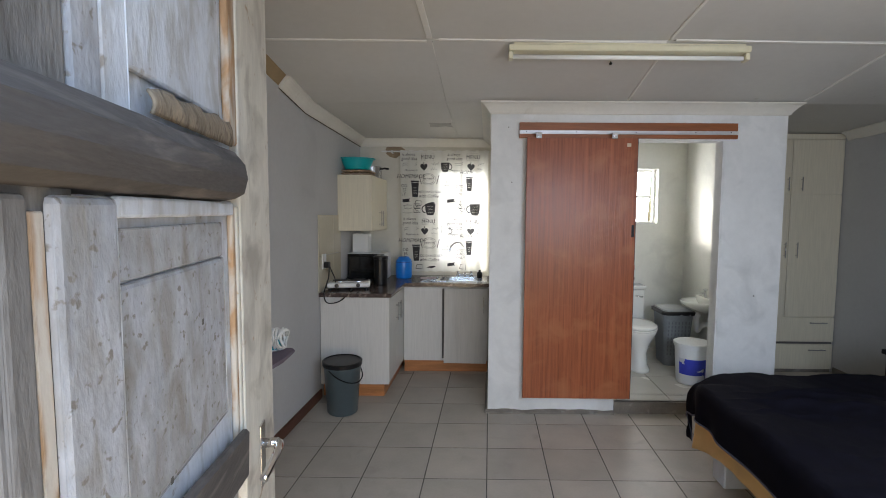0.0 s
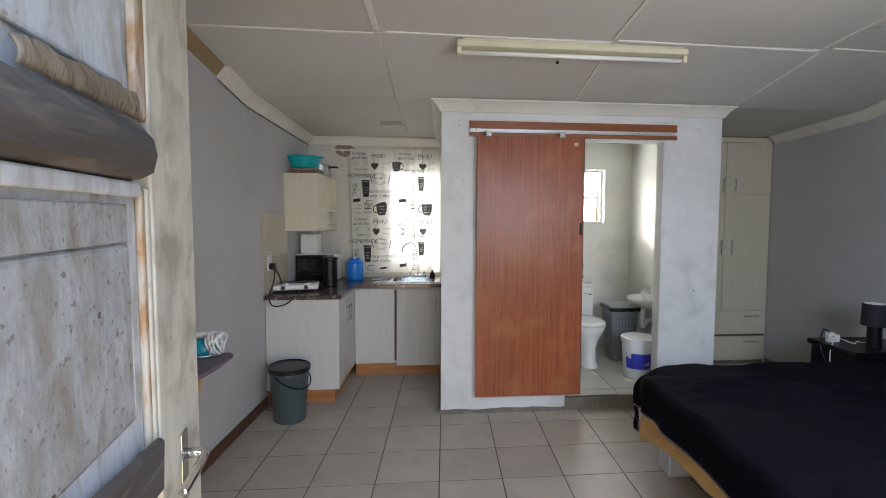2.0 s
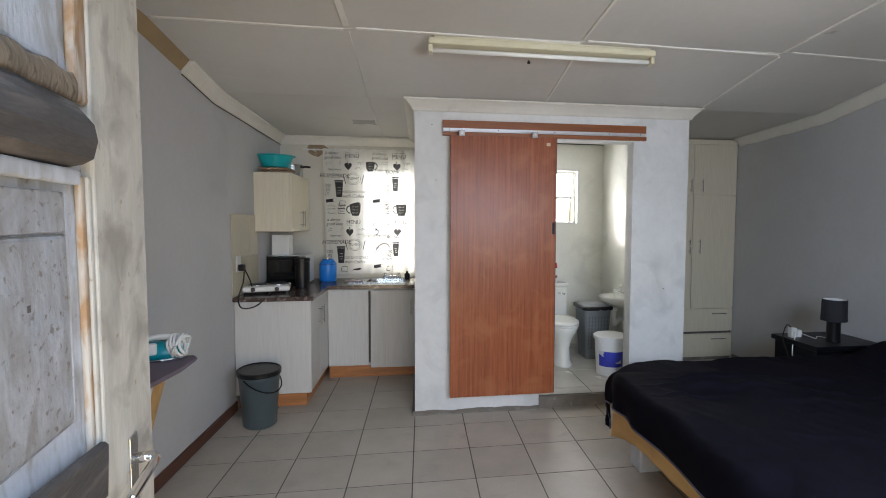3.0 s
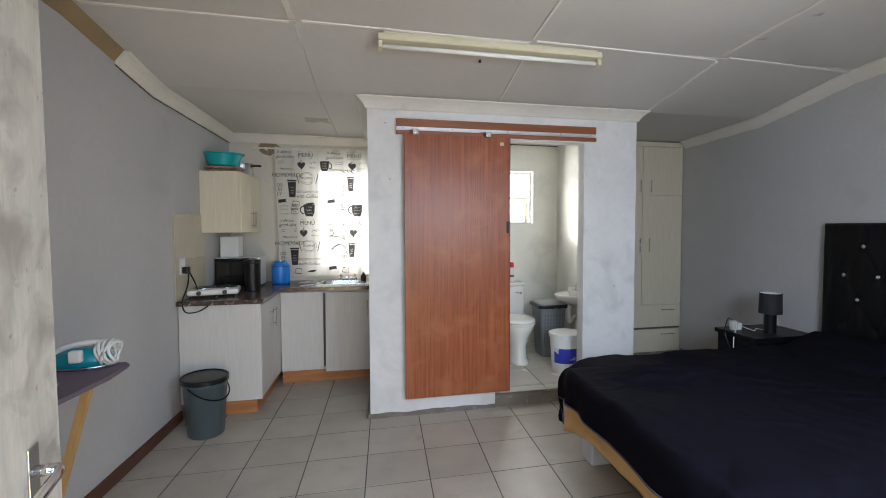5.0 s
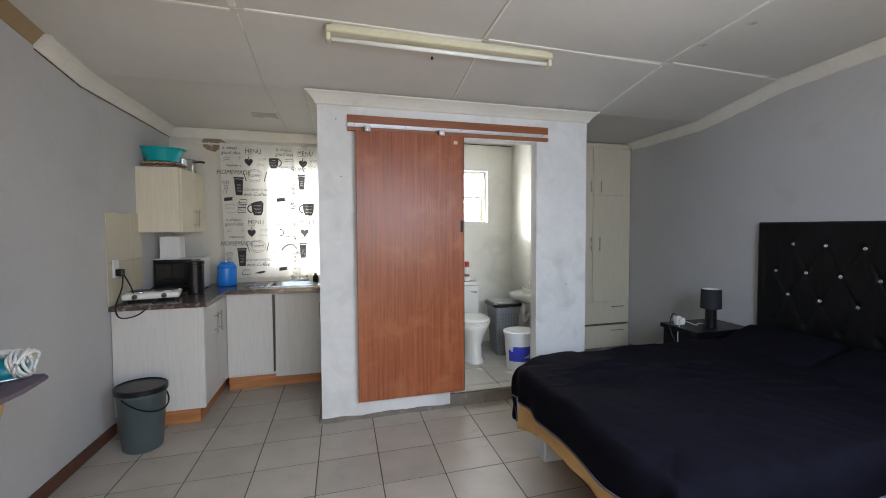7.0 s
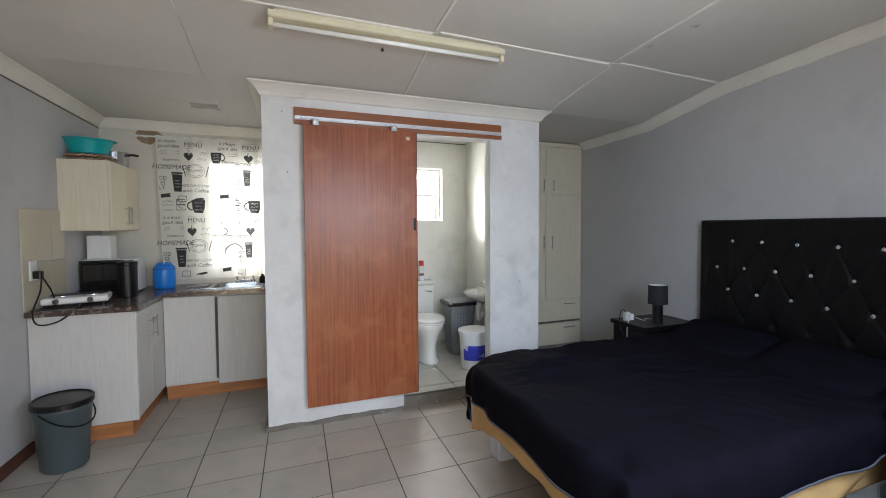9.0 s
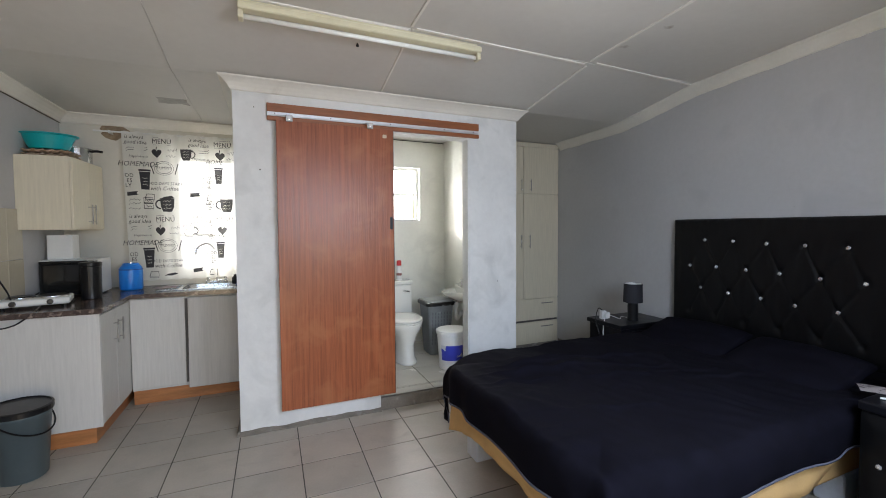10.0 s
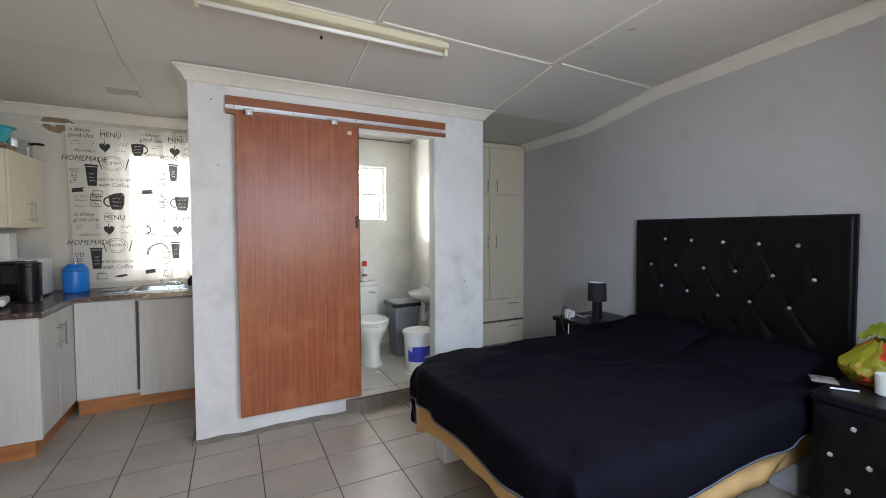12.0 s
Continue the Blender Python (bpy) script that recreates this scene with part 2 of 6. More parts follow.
# curtain: thin cloth that lets light through
curtain_mat = bpy.data.materials.new("white_sheer_curtain")
curtain_mat.use_nodes = True
_n, _l = curtain_mat.node_tree.nodes, curtain_mat.node_tree.links
_d, _t, _x = _n.new("ShaderNodeBsdfDiffuse"), _n.new("ShaderNodeBsdfTranslucent"), _n.new("ShaderNodeMixShader")
_w = _n.new("ShaderNodeTexWave")
_w.inputs["Scale"].default_value = 160
_tc = _n.new("ShaderNodeTexCoord")
_l.new(_tc.outputs["Object"], _w.inputs["Vector"])
_r = _n.new("ShaderNodeValToRGB")
_r.color_ramp.elements[0].color, _r.color_ramp.elements[1].color = (0.80, 0.79, 0.73, 1), (0.88, 0.87, 0.82, 1)
_l.new(_w.outputs["Fac"], _r.inputs[0])
_l.new(_r.outputs[0], _d.inputs[0])
_l.new(_r.outputs[0], _t.inputs[0])
_x.inputs[0].default_value = 0.42
_l.new(_d.outputs[0], _x.inputs[1])
_l.new(_t.outputs[0], _x.inputs[2])
_p = _n.new("ShaderNodeBsdfTransparent")
_y = _n.new("ShaderNodeMixShader")
_y.inputs[0].default_value = 0.12
_l.new(_x.outputs[0], _y.inputs[1])
_l.new(_p.outputs[0], _y.inputs[2])
_l.new(_y.outputs[0], _n["Material Output"].inputs[0])

# ---- building helpers ----


def thing(name, x, y, z, label, category, group="", turn=0.0, skew=True):
    """An Empty at the base of a thing, at plan place x, y."""
    ob = new(name)
    ob.empty_display_size = 0.1
    ob.matrix_world = pose(x + K * y if skew else x, y, z, 0, 0, turn)
    return tagged(ob, label, category, group)


def part(name, bm, material, parent=None, label="", skew=True, smooth=False, kind="", category=""):
    """Link a bmesh as one mesh object; its corners are given in the parent's plan axes."""
    if skew:
        for v in bm.verts:
            v.co.x += K * v.co.y
    bmesh.ops.recalc_face_normals(bm, faces=bm.faces)
    me = bpy.data.meshes.new(name)
    bm.to_mesh(me)
    bm.free()
    me.materials.append(material)
    if smooth:
        for p in me.polygons:
            p.use_smooth = True
    ob = new(name, me)
    ob.parent = parent
    return tagged(ob, label, category, "", kind)


def box(bm, x0, x1, y0, y1, z0, z1, bevel=0.0, seg=1):
    vs = [bm.verts.new((x, y, z)) for x in (x0, x1) for y in (y0, y1) for z in (z0, z1)]
    fs = [bm.faces.new([vs[i] for i in f]) for f in ((0, 1, 3, 2), (4, 6, 7, 5), (0, 4, 5, 1), (2, 3, 7, 6), (0, 2, 6, 4), (1, 5, 7, 3))]
    if bevel:
        es = list({e for f in fs for e in f.edges})
        bmesh.ops.bevel(bm, geom=es, offset=bevel, segments=seg, affect="EDGES", profile=0.5)
    return bm


def B(*a, **k):
    return box(bmesh.new(), *a, **k)


def lathe(bm, profile, x=0, y=0, z=0, seg=28, sx=1.0, sy=1.0, a0=0.0, a1=2 * math.pi):
    """Turn a profile of (radius, height) about the upright axis."""
    full = abs(a1 - a0 - 2 * math.pi) < 1e-6
    n = seg if full else seg + 1
    rings = []
    for r, h in profile:
        rings.append([bm.verts.new((x + sx * r * math.cos(a0 + (a1 - a0) * i / seg), y + sy * r * math.sin(a0 + (a1 - a0) * i / seg), z + h)) for i in range(n)])
    for a, b in zip(rings, rings[1:]):
        for i in range(n if full else n - 1):
            j = (i + 1) % n
            bm.faces.new((a[i], a[j], b[j], b[i]))
    if full:
        for ring, r in ((rings[0], profile[0][0]), (rings[-1], profile[-1][0])):
            if r > 1e-4:
                bm.faces.new(ring)
    return bm


def tube(bm, pts, r, seg=8):
    """A round bar or cable along points."""
    pts = [Vector(p) for p in pts]
    rings = []
    up = Vector((0.13, 0.21, 0.97)).normalized()
    for i, p in enumerate(pts):
        d = (pts[min(i + 1, len(pts) - 1)] - pts[max(i - 1, 0)]).normalized()
        a = d.cross(up)
        if a.length < 0.05:
            a = d.cross(Vector((1, 0, 0)))
        a.normalize()
        b = d.cross(a)
        rings.append([bm.verts.new(p + r * (math.cos(2 * math.pi * k / seg) * a + math.sin(2 * math.pi * k / seg) * b)) for k in range(seg)])
    for p, q in zip(rings, rings[1:]):
        for k in range(seg):
            bm.faces.new((p[k], p[(k + 1) % seg], q[(k + 1) % seg], q[k]))
    bm.faces.new(rings[0])
    bm.faces.new(rings[-1])
    return bm


def curve_pts(ctrl, n=24):
    """Points of a smooth line through the given ones."""
    c = [Vector(p) for p in ctrl]
    c = [c[0]] + c + [c[-1]]
    out = []
    for i in range(1, len(c) - 2):
        for k in range(n // (len(c) - 3) + 1):
            t = k / (n // (len(c) - 3) + 1)
            out.append(0.5 * ((2 * c[i]) + (c[i + 1] - c[i - 1]) * t + (2 * c[i - 1] - 5 * c[i] + 4 * c[i + 1] - c[i + 2]) * t * t + (3 * c[i] - c[i - 1] - 3 * c[i + 1] + c[i + 2]) * t ** 3))
    out.append(c[-2])
    return out


def sheet(f, nu, nv, thick=0.0):
    """A grid surface from f(a, b) with a and b from 0 to 1; thick closes it along -normal z."""
    bm = bmesh.new()
    g = [[bm.verts.new(f(i / nu, j / nv)) for j in range(nv + 1)] for i in range(nu + 1)]
    for i in range(nu):
        for j in range(nv):
            bm.faces.new((g[i][j], g[i + 1][j], g[i + 1][j + 1], g[i][j + 1]))
    if thick:
        bm.normal_update()
        back = {v: bm.verts.new(v.co - v.normal * thick) for v in list(bm.verts)}
        for f in list(bm.faces):
            bm.faces.new([back[v] for v in reversed(f.verts)])
        for e in [e for e in bm.edges if len(e.link_faces) == 1 and e.verts[0] in back]:
            a, b = e.verts
            bm.faces.new((b, a, back[a], back[b]))
    return bm


def rounded(hx, hy, r, n=6):
    out = []
    for cx, cy, a in ((hx - r, hy - r, 0), (-hx + r, hy - r, 90), (-hx + r, -hy + r, 180), (hx - r, -hy + r, 270)):
        for i in range(n + 1):
            t = radians(a + 90 * i / n)
            out.append((cx + r * math.cos(t), cy + r * math.sin(t)))
    return out


def stack(bm, rings):
    vs = [[bm.verts.new((x, y, z)) for x, y in ring] for z, ring in rings]
    for a, b in zip(vs, vs[1:]):
        for i in range(len(a)):
            bm.faces.new((a[i], a[(i + 1) % len(a)], b[(i + 1) % len(a)], b[i]))
    bm.faces.new(vs[0])
    bm.faces.new(vs[-1])
    return bm


def ceil_z(y):
    if y >= 0.2:
        return 2.370 - (y - 0.2) * 0.014
    return 2.370 + min(0.2 - y, 0.86) * 0.1524 + max(0.0, -0.66 - y) * 0.045

# ---- structure ----
UL, UR, VK = -1.40, 3.42, 1.70          # inner faces: left wall, right wall, back wall
BX0, BX1, BY = 0.0, 2.21, 0.213         # the bathroom box: its outer sides and its front
BF = 0.10                               # bathroom floor height
TOP = 2.75


def wall(name, *boxes, material, label=""):
    bm = bmesh.new()
    for b in boxes:
        box(bm, *b)
    return part(name, bm, material, None, label, kind="structure")


ground = part("ground", sheet(lambda a, b: (-150 + 300 * a, -150 + 300 * b, -0.12), 6, 6), ground_mat, kind="structure", label="dry sandy ground with sparse grass")
floor_ob = wall("floor", (UL - 0.2, UR + 0.2, YF - 0.16, VK + 0.2, -0.10, -0.0022), material=grout_mat, label="dark grout bed under beige floor tiles")
wall("wall_west", (UL - 0.2, UL, YF - 0.15, VK + 0.2, -0.1, TOP), material=wall_grey, label="grey painted plaster wall with faint stains")
wall("wall_east", (UR, UR + 0.2, YF - 0.15, VK + 0.2, -0.1, TOP), material=wall_grey, label="grey painted plaster wall, smooth and bare")
# front wall with the doorway and an added window opening
DX0, DX1 = -0.45, 0.74
wall("wall_south", (UL, DX0, YF - 0.15, YF, -0.1, TOP), (DX0, DX1, YF - 0.15, YF, 2.12, TOP), (DX1, 0.98, YF - 0.15, YF, -0.1, TOP),
     (0.98, 2.13, YF - 0.15, YF, -0.1, 1.0), (0.98, 2.13, YF - 0.15, YF, 2.05, TOP), (2.13, UR, YF - 0.15, YF, -0.1, TOP), material=wall_grey, label="grey painted wall round the entrance")
# back wall with two windows
KW = (-0.60, -0.03, 0.98, 2.04)
BW = (1.28, 1.80, 1.46, 2.05)
wall("wall_north", (UL, KW[0], VK, VK + 0.2, -0.1, TOP), (KW[0], KW[1], VK, VK + 0.2, -0.1, KW[2]), (KW[0], KW[1], VK, VK + 0.2, KW[3], TOP),
     (KW[1], 0.06, VK, VK + 0.2, -0.1, TOP), (2.16, UR, VK, VK + 0.2, -0.1, TOP), material=wall_kitchen, label="cream painted kitchen wall with a window")
wall("bathroom_wall_north", (0.06, BW[0], VK, VK + 0.2, -0.1, TOP), (BW[0], BW[1], VK, VK + 0.2, -0.1, BW[2]), (BW[0], BW[1], VK, VK + 0.2, BW[3], TOP),
     (BW[1], 2.16, VK, VK + 0.2, -0.1, TOP), material=wall_bath, label="off-white bathroom wall with mould stains and a small window")
# box walls: outer skins whitewashed, inner skins bathroom paint
OP = (0.98, 1.75, 2.10)
wall("bathroom_wall_south", (BX0, OP[0], BY, BY + 0.12, -0.005, TOP), (OP[0], OP[1], BY, BY + 0.12, OP[2], TOP), (OP[1], BX1, BY, BY + 0.12, -0.005, TOP),
     material=wall_white, label="patchy whitewashed plaster wall with a doorway")
wall("bathroom_wall_west", (BX0, 0.06, BY + 0.12, VK, -0.005, TOP), material=wall_white, label="whitewashed plaster side wall")
wall("bathroom_wall_west_lining", (0.06, 0.12, BY + 0.12, VK, BF, TOP), material=wall_bath, label="off-white bathroom wall")
wall("bathroom_wall_east", (2.16, BX1, BY + 0.12, VK, -0.005, TOP), material=wall_white, label="whitewashed plaster side wall")
wall("bathroom_wall_east_lining", (2.10, 2.16, BY + 0.12, VK, BF, TOP), material=wall_bath, label="off-white bathroom wall lit by the window")
bath_floor = wall("bathroom_floor", (0.12, 2.10, BY + 0.12, VK, -0.005, BF - 0.0022), material=grout_mat, label="raised floor bed under pale tiles")
wall("bathroom_door_step", (OP[0], OP[1], BY - 0.012, BY + 0.12, -0.005, BF - 0.008), material=cement_mat, label="rough cement step in the doorway")
bath_ceiling = wall("bathroom_ceiling", (0.12, 2.10, BY + 0.12, VK, 2.40, 2.44), material=wall_bath, label="pale bathroom ceiling board")
# cement fillet along the foot of the box
bm = bmesh.new()
rnd = random.Random(4)
N = 44
prev = None
for i in range(N + 1):
    x = BX0 - 0.02 + (OP[0] + 0.0 - BX0 + 0.02) * i / N
    d, h = 0.034 + 0.010 * noise.noise(Vector((x * 7, 1, 0))), 0.024 + 0.016 * noise.noise(Vector((x * 5, 4, 0))) + 0.003 * rnd.random()
    ring = [bm.verts.new(p) for p in ((x, BY + 0.001, -0.004), (x, BY - d, -0.004), (x, BY - d * 0.8, h * 0.4), (x, BY + 0.001, h))]
    if prev:
        for k in range(4):
            bm.faces.new((prev[k], prev[(k + 1) % 4], ring[(k + 1) % 4], ring[k]))
    else:
        bm.faces.new(ring)
    prev = ring
bm.faces.new(prev)
box(bm, BX0 - 0.022, BX0 - 0.001, BY - 0.02, 1.06, -0.004, 0.03, 0.006)
part("cement_fillet", bm, cement_mat, kind="structure", label="rough grey cement fillet at the wall foot")

# ceiling of boards, slightly rising to the front
bm = bmesh.new()
for y0, y1 in ((YF - 0.15, -0.66), (-0.652, 0.2), (0.2, VK + 0.2)):
    for x0, x1 in ((UL - 0.2, -0.3415), (-0.3385, 0.9885), (0.9915, 2.2745), (2.2775, UR + 0.2)):
        vs = [bm.verts.new((x, y, ceil_z(y) + dz)) for dz in (0, 0.02) for x, y in ((x0, y0), (x1, y0), (x1, y1), (x0, y1))]
        for f in ((0, 1, 2, 3), (4, 7, 6, 5), (0, 4, 5, 1), (1, 5, 6, 2), (2, 6, 7, 3), (3, 7, 4, 0)):
            bm.faces.new([vs[i] for i in f])
part("ceiling", bm, ceil_mat, kind="structure", label="off-white ceiling boards with visible joints and stains")
part("roof", B(UL - 0.2, UR + 0.2, YF - 0.15, VK + 0.2, 2.76, 2.86), cement_mat, kind="structure")


def strip(name, x0, x1, y0, y1, w=0.02):
    """A cover strip under a ceiling joint, from one place to another."""
    bm = bmesh.new()
    dx, dy = x1 - x0, y1 - y0
    L = math.hypot(dx, dy)
    nx, ny = -dy / L * w / 2, dx / L * w / 2
    vs = [bm.verts.new((x + s * nx * q, y + s * ny * q, ceil_z(y) - 0.001 - dz)) for x, y in ((x0, y0), (x1, y1)) for s in (-1, 1) for dz, q in ((0, 1), (0.007, 0.8))]
    for f in ((0, 1, 3, 2), (4, 6, 7, 5), (0, 4, 5, 1), (2, 3, 7, 6), (0, 2, 6, 4), (1, 5, 7, 3)):
        bm.faces.new([vs[i] for i in f])
    part(name, bm, strip_mat, kind="structure", label="thin painted cover strip over a ceiling joint")


for i, (x0, x1) in enumerate(((UL + 0.08, -0.37), (-0.30, 0.97), (1.01, 2.26), (2.33, UR - 0.06))):
    strip("trim", x0, x1, -0.665 - 0.004 * i, -0.65 + 0.006 * i, 0.022)
for x in (-0.34, 0.99, 2.28):
    strip("trim", x, x - 0.01, YF, -0.69, 0.034 if x < 0 else 0.018)
strip("trim", 2.285, 2.28, -0.62, BY - 0.07, 0.02)
strip("trim", 0.99, 0.995, -0.63, BY - 0.07, 0.014)
strip("trim", -0.34, -0.35, -0.63, 0.85, 0.006)

# cornices: a cove profile, out from the wall and down from the ceiling
COVE = [(0.0, 0.0), (0.078, 0.0), (0.078, -0.010), (0.060, -0.020), (0.040, -0.038), (0.022, -0.060), (0.012, -0.078), (0.0, -0.082)]


def cornice(name, p0, p1, out0, out1=None, label="off-white cove cornice", mt=None, prof=None, rough=0):
    bm = bmesh.new()
    out1 = out1 or out0
    pr = prof or COVE
    n = max(1, int(rough * math.hypot(p1[0] - p0[0], p1[1] - p0[1]) / 0.07))
    r = random.Random(int(100 * (p0[0] + 2 * p0[1] + 7)))
    rings = []
    for i in range(n + 1):
        t = i / n
        x, y = p0[0] + (p1[0] - p0[0]) * t, p0[1] + (p1[1] - p0[1]) * t
        ox, oy = out0[0] + (out1[0] - out0[0]) * t if n == 1 or t in (0, 1) else (out0[0] if abs(out0[0]) <= abs(out1[0]) else out1[0]), out0[1] + (out1[1] - out0[1]) * t if n == 1 or t in (0, 1) else (out0[1] if abs(out0[1]) <= abs(out1[1]) else out1[1])
        j = r.uniform(-0.004, 0.004) * (rough if 0 < i < n else 0)
        rings.append([bm.verts.new((x + ox * a, y + oy * a, ceil_z(y) - 0.002 + b + (j if b < -0.05 else 0))) for a, b in pr])
    for a, b in zip(rings, rings[1:]):
        for i in range(len(pr)):
            k = (i + 1) % len(pr)
            bm.faces.new((a[i], a[k], b[k], b[i]))
    bm.faces.new(rings[0])
    bm.faces.new(rings[-1])
    part(name, bm, mt or cornice_mat, kind="structure", label=label)


cornice("cornice_south_face", (BX0, BY), (BX1, BY), (-1, -1), (1, -1))
bpy.data.objects["cornice_south_face"].name = "cornice"
cornice("cornice", (BX0, BY), (BX0, VK), (-1, -1), (-1, -1))
cornice("cornice", (BX1, BY), (BX1, 1.2), (1, -1), (1, -1))
cornice("cornice", (UL, -0.22), (UL, 0.2), (1, 0), (1, 0), label="off-white cornice with loose joints")
cornice("cornice", (UL, 0.2), (UL, VK), (1, 0), (1, -1), label="off-white cornice with loose joints")
cornice("cornice", (UL, VK), (BX0, VK), (1, -1), (-1, -1))
for ya, yb in ((YF, -0.66), (-0.66, 0.2), (0.2, 1.2)):
    cornice("cornice", (UR, ya), (UR, yb), (-1, 0), (-1, 0), label="off-white cornice with chipped lower edge", rough=1)
cornice("cornice", (UL, -0.66), (UL, -0.23), (1, 0), (1, 0), label="bare brown hardboard where the cornice is missing", mt=mat("bare_hardboard", (0.30, 0.21, 0.11), 0.7, 0.15, 4, 40, 0.1),
        prof=[(0.0, 0.0), (0.055, 0.0), (0.05, -0.006), (0.006, -0.062), (0.0, -0.066)])

cornice("cornice", (UL, YF), (UL, -0.66), (1, 0), (1, 0), label="bare brown hardboard where the cornice is missing", mt=bpy.data.materials["bare_hardboard"],
        prof=[(0.0, 0.0), (0.055, 0.0), (0.05, -0.006), (0.006, -0.062), (0.0, -0.066)])
# thin dark bead that draws the shadow line of the open cornice joint
for ya, yb in ((-0.23, 0.2), (0.2, VK)):
    part("trim", tube(bmesh.new(), [(UL + 0.007, ya, ceil_z(ya) - 0.0875), (UL + 0.007, yb, ceil_z(yb) - 0.0875)], 0.0035, 6), mat("joint_shade", (0.10, 0.075, 0.05), 0.9), kind="structure", label="dark bead painting the shade of the open joint under the cornice")
# skirting on the west wall
part("baseboard", B(UL, UL + 0.018, YF, 0.47, -0.004, 0.075, bevel=0.005), skirt_wood, kind="structure", label="dark varnished timber skirting, worn")
part("baseboard", B(UR - 0.012, UR, YF, 1.22, -0.004, 0.06, bevel=0.004), cement_mat, kind="structure", label="rough cement band at the wall foot")

# windows


def window(name, x0, x1, z0, z1, bars, label):
    w = new(name)
    w.matrix_world = pose(x0 + K * (VK + 0.1), VK + 0.1, z0)
    tagged(w, label, "window", "", "structure")
    W, H = x1 - x0, z1 - z0
    bm = bmesh.new()
    t = 0.028
    for b in ((0, t, 0, H), (W - t, W, 0, H), (t, W - t, 0, t), (t, W - t, H - t, H)):
        box(bm, b[0], b[1], -0.02, 0.02, b[2], b[3], 0.003)
    part("window_frame", bm, frame_white, w, "white painted steel frame")
    for h in bars:
        part("glazing_bar", B(t, W - t, -0.012, 0.012, H * h - 0.012, H * h + 0.012, bevel=0.002), frame_white, w)
    if len(bars) > 1:
        part("glazing_bar", B(W / 2 - 0.01, W / 2 + 0.01, -0.010, 0.010, t, H - t), frame_white, w)
    pane = part("pane", B(t, W - t, -0.003, 0.001, t, H - t), glass("window_glass"), w)
    pane.visible_shadow = False
    part("window_sill", B(-0.0, W, -0.098, -0.022, 0.0005, 0.012, bevel=0.003), wall_white, w, "painted plaster sill")


window("window_1", KW[0], KW[1], KW[2], KW[3], (0.33, 0.67), "small steel window behind the kitchen curtain")
window("window_2", BW[0], BW[1], BW[2], BW[3], (0.5,), "small white steel bathroom window with two panes")
# added front window, unseen behind the camera, an opening for the fill lamps
w = new("added_window")
w.matrix_world = pose(0.98 + K * (YF - 0.08), YF - 0.08, 1.0)
tagged(w, "plain steel window added unseen in the front wall to let in side light", "window", "", "structure")
bm = bmesh.new()
for b in ((0, 0.04, 0, 1.05), (1.11, 1.15, 0, 1.05), (0.04, 1.11, 0, 0.04), (0.04, 1.11, 1.01, 1.05), (0.55, 0.59, 0.04, 1.01)):
    box(bm, b[0], b[1], -0.02, 0.02, b[2], b[3], 0.003)
part("window_frame", bm, frame_white, w)

# ---- sliding bathroom door ----
sd = thing("sliding_door", 0.265, BY - 0.052, 0.14, "glossy red-brown veneered sliding door, half open on a wall track", "door")
part("door_leaf", B(0, 0.815, -0.018, 0.018, 0, 1.965, bevel=0.002), door_wood, sd, "varnished reddish wood veneer leaf")
part("edge_strip", B(0.8155, 0.8185, -0.0165, 0.0165, 0.003, 1.962), black_wood, sd)
bm = bmesh.new()
box(bm, 0.786, 0.806, -0.0215, -0.0185, 1.235, 1.325, 0.001)
part("finger_pull", bm, black_plastic, sd, "small black recessed pull")
part("sticker", B(0.735, 0.765, -0.0195, -0.0185, 1.90, 1.925), mat("beige_sticker", (0.62, 0.5, 0.35), 0.7), sd, "torn beige sticker")
for x in (0.085, 0.64):
    h = part("hanger", B(x - 0.022, x + 0.022, -0.034, -0.0185, 1.955, 2.0, bevel=0.003), steel, sd, "bolted steel door hanger")
    bm = lathe(bmesh.new(), [(0.0, 0), (0.010, 0), (0.010, 0.006), (0.0, 0.006)], seg=12)
    bmesh.ops.rotate(bm, verts=bm.verts, matrix=Matrix.Rotation(radians(90), 3, "X"))
    bmesh.ops.translate(bm, verts=bm.verts, vec=(x, -0.034, 1.98))
    part("bolt", bm, chrome, h)
tr = thing("sliding_door_rail", 0.21, BY, 2.115, "varnished timber board with an aluminium sliding door track", "door rail")
bm = B(0, 1.62, -0.024, -0.001, 0.047, 0.108, bevel=0.002)
part("upper_board", bm, rail_wood, tr)
part("lower_board", B(0, 1.62, -0.030, -0.001, -0.006, 0.022, bevel=0.002), rail_wood, tr)
bm = bmesh.new()
box(bm, 0.002, 1.618, -0.044, -0.020, 0.042, 0.046)
box(bm, 0.002, 1.618, -0.044, -0.041, 0.028, 0.042)
box(bm, 0.002, 1.618, -0.024, -0.020, 0.024, 0.042)
part("track", bm, alu, tr, "aluminium channel with a few screws")
for x in (0.05, 0.42, 0.86, 1.3, 1.56):
    bm = lathe(bmesh.new(), [(0.0, 0), (0.004, 0), (0.003, 0.002), (0.0, 0.002)], seg=8)
    bmesh.ops.rotate(bm, verts=bm.verts, matrix=Matrix.Rotation(radians(90), 3, "X"))
    bmesh.ops.translate(bm, verts=bm.verts, vec=(x, -0.0442, 0.036))
    part("screw", bm, black_plastic, tr)
# door lining on the right-hand jamb: rough plaster strip
part("door_reveal_trim", B(OP[1] - 0.012, OP[1] - 0.0005, BY + 0.004, BY + 0.118, BF, OP[2]), wall_white, kind="structure", label="whitewashed door reveal")

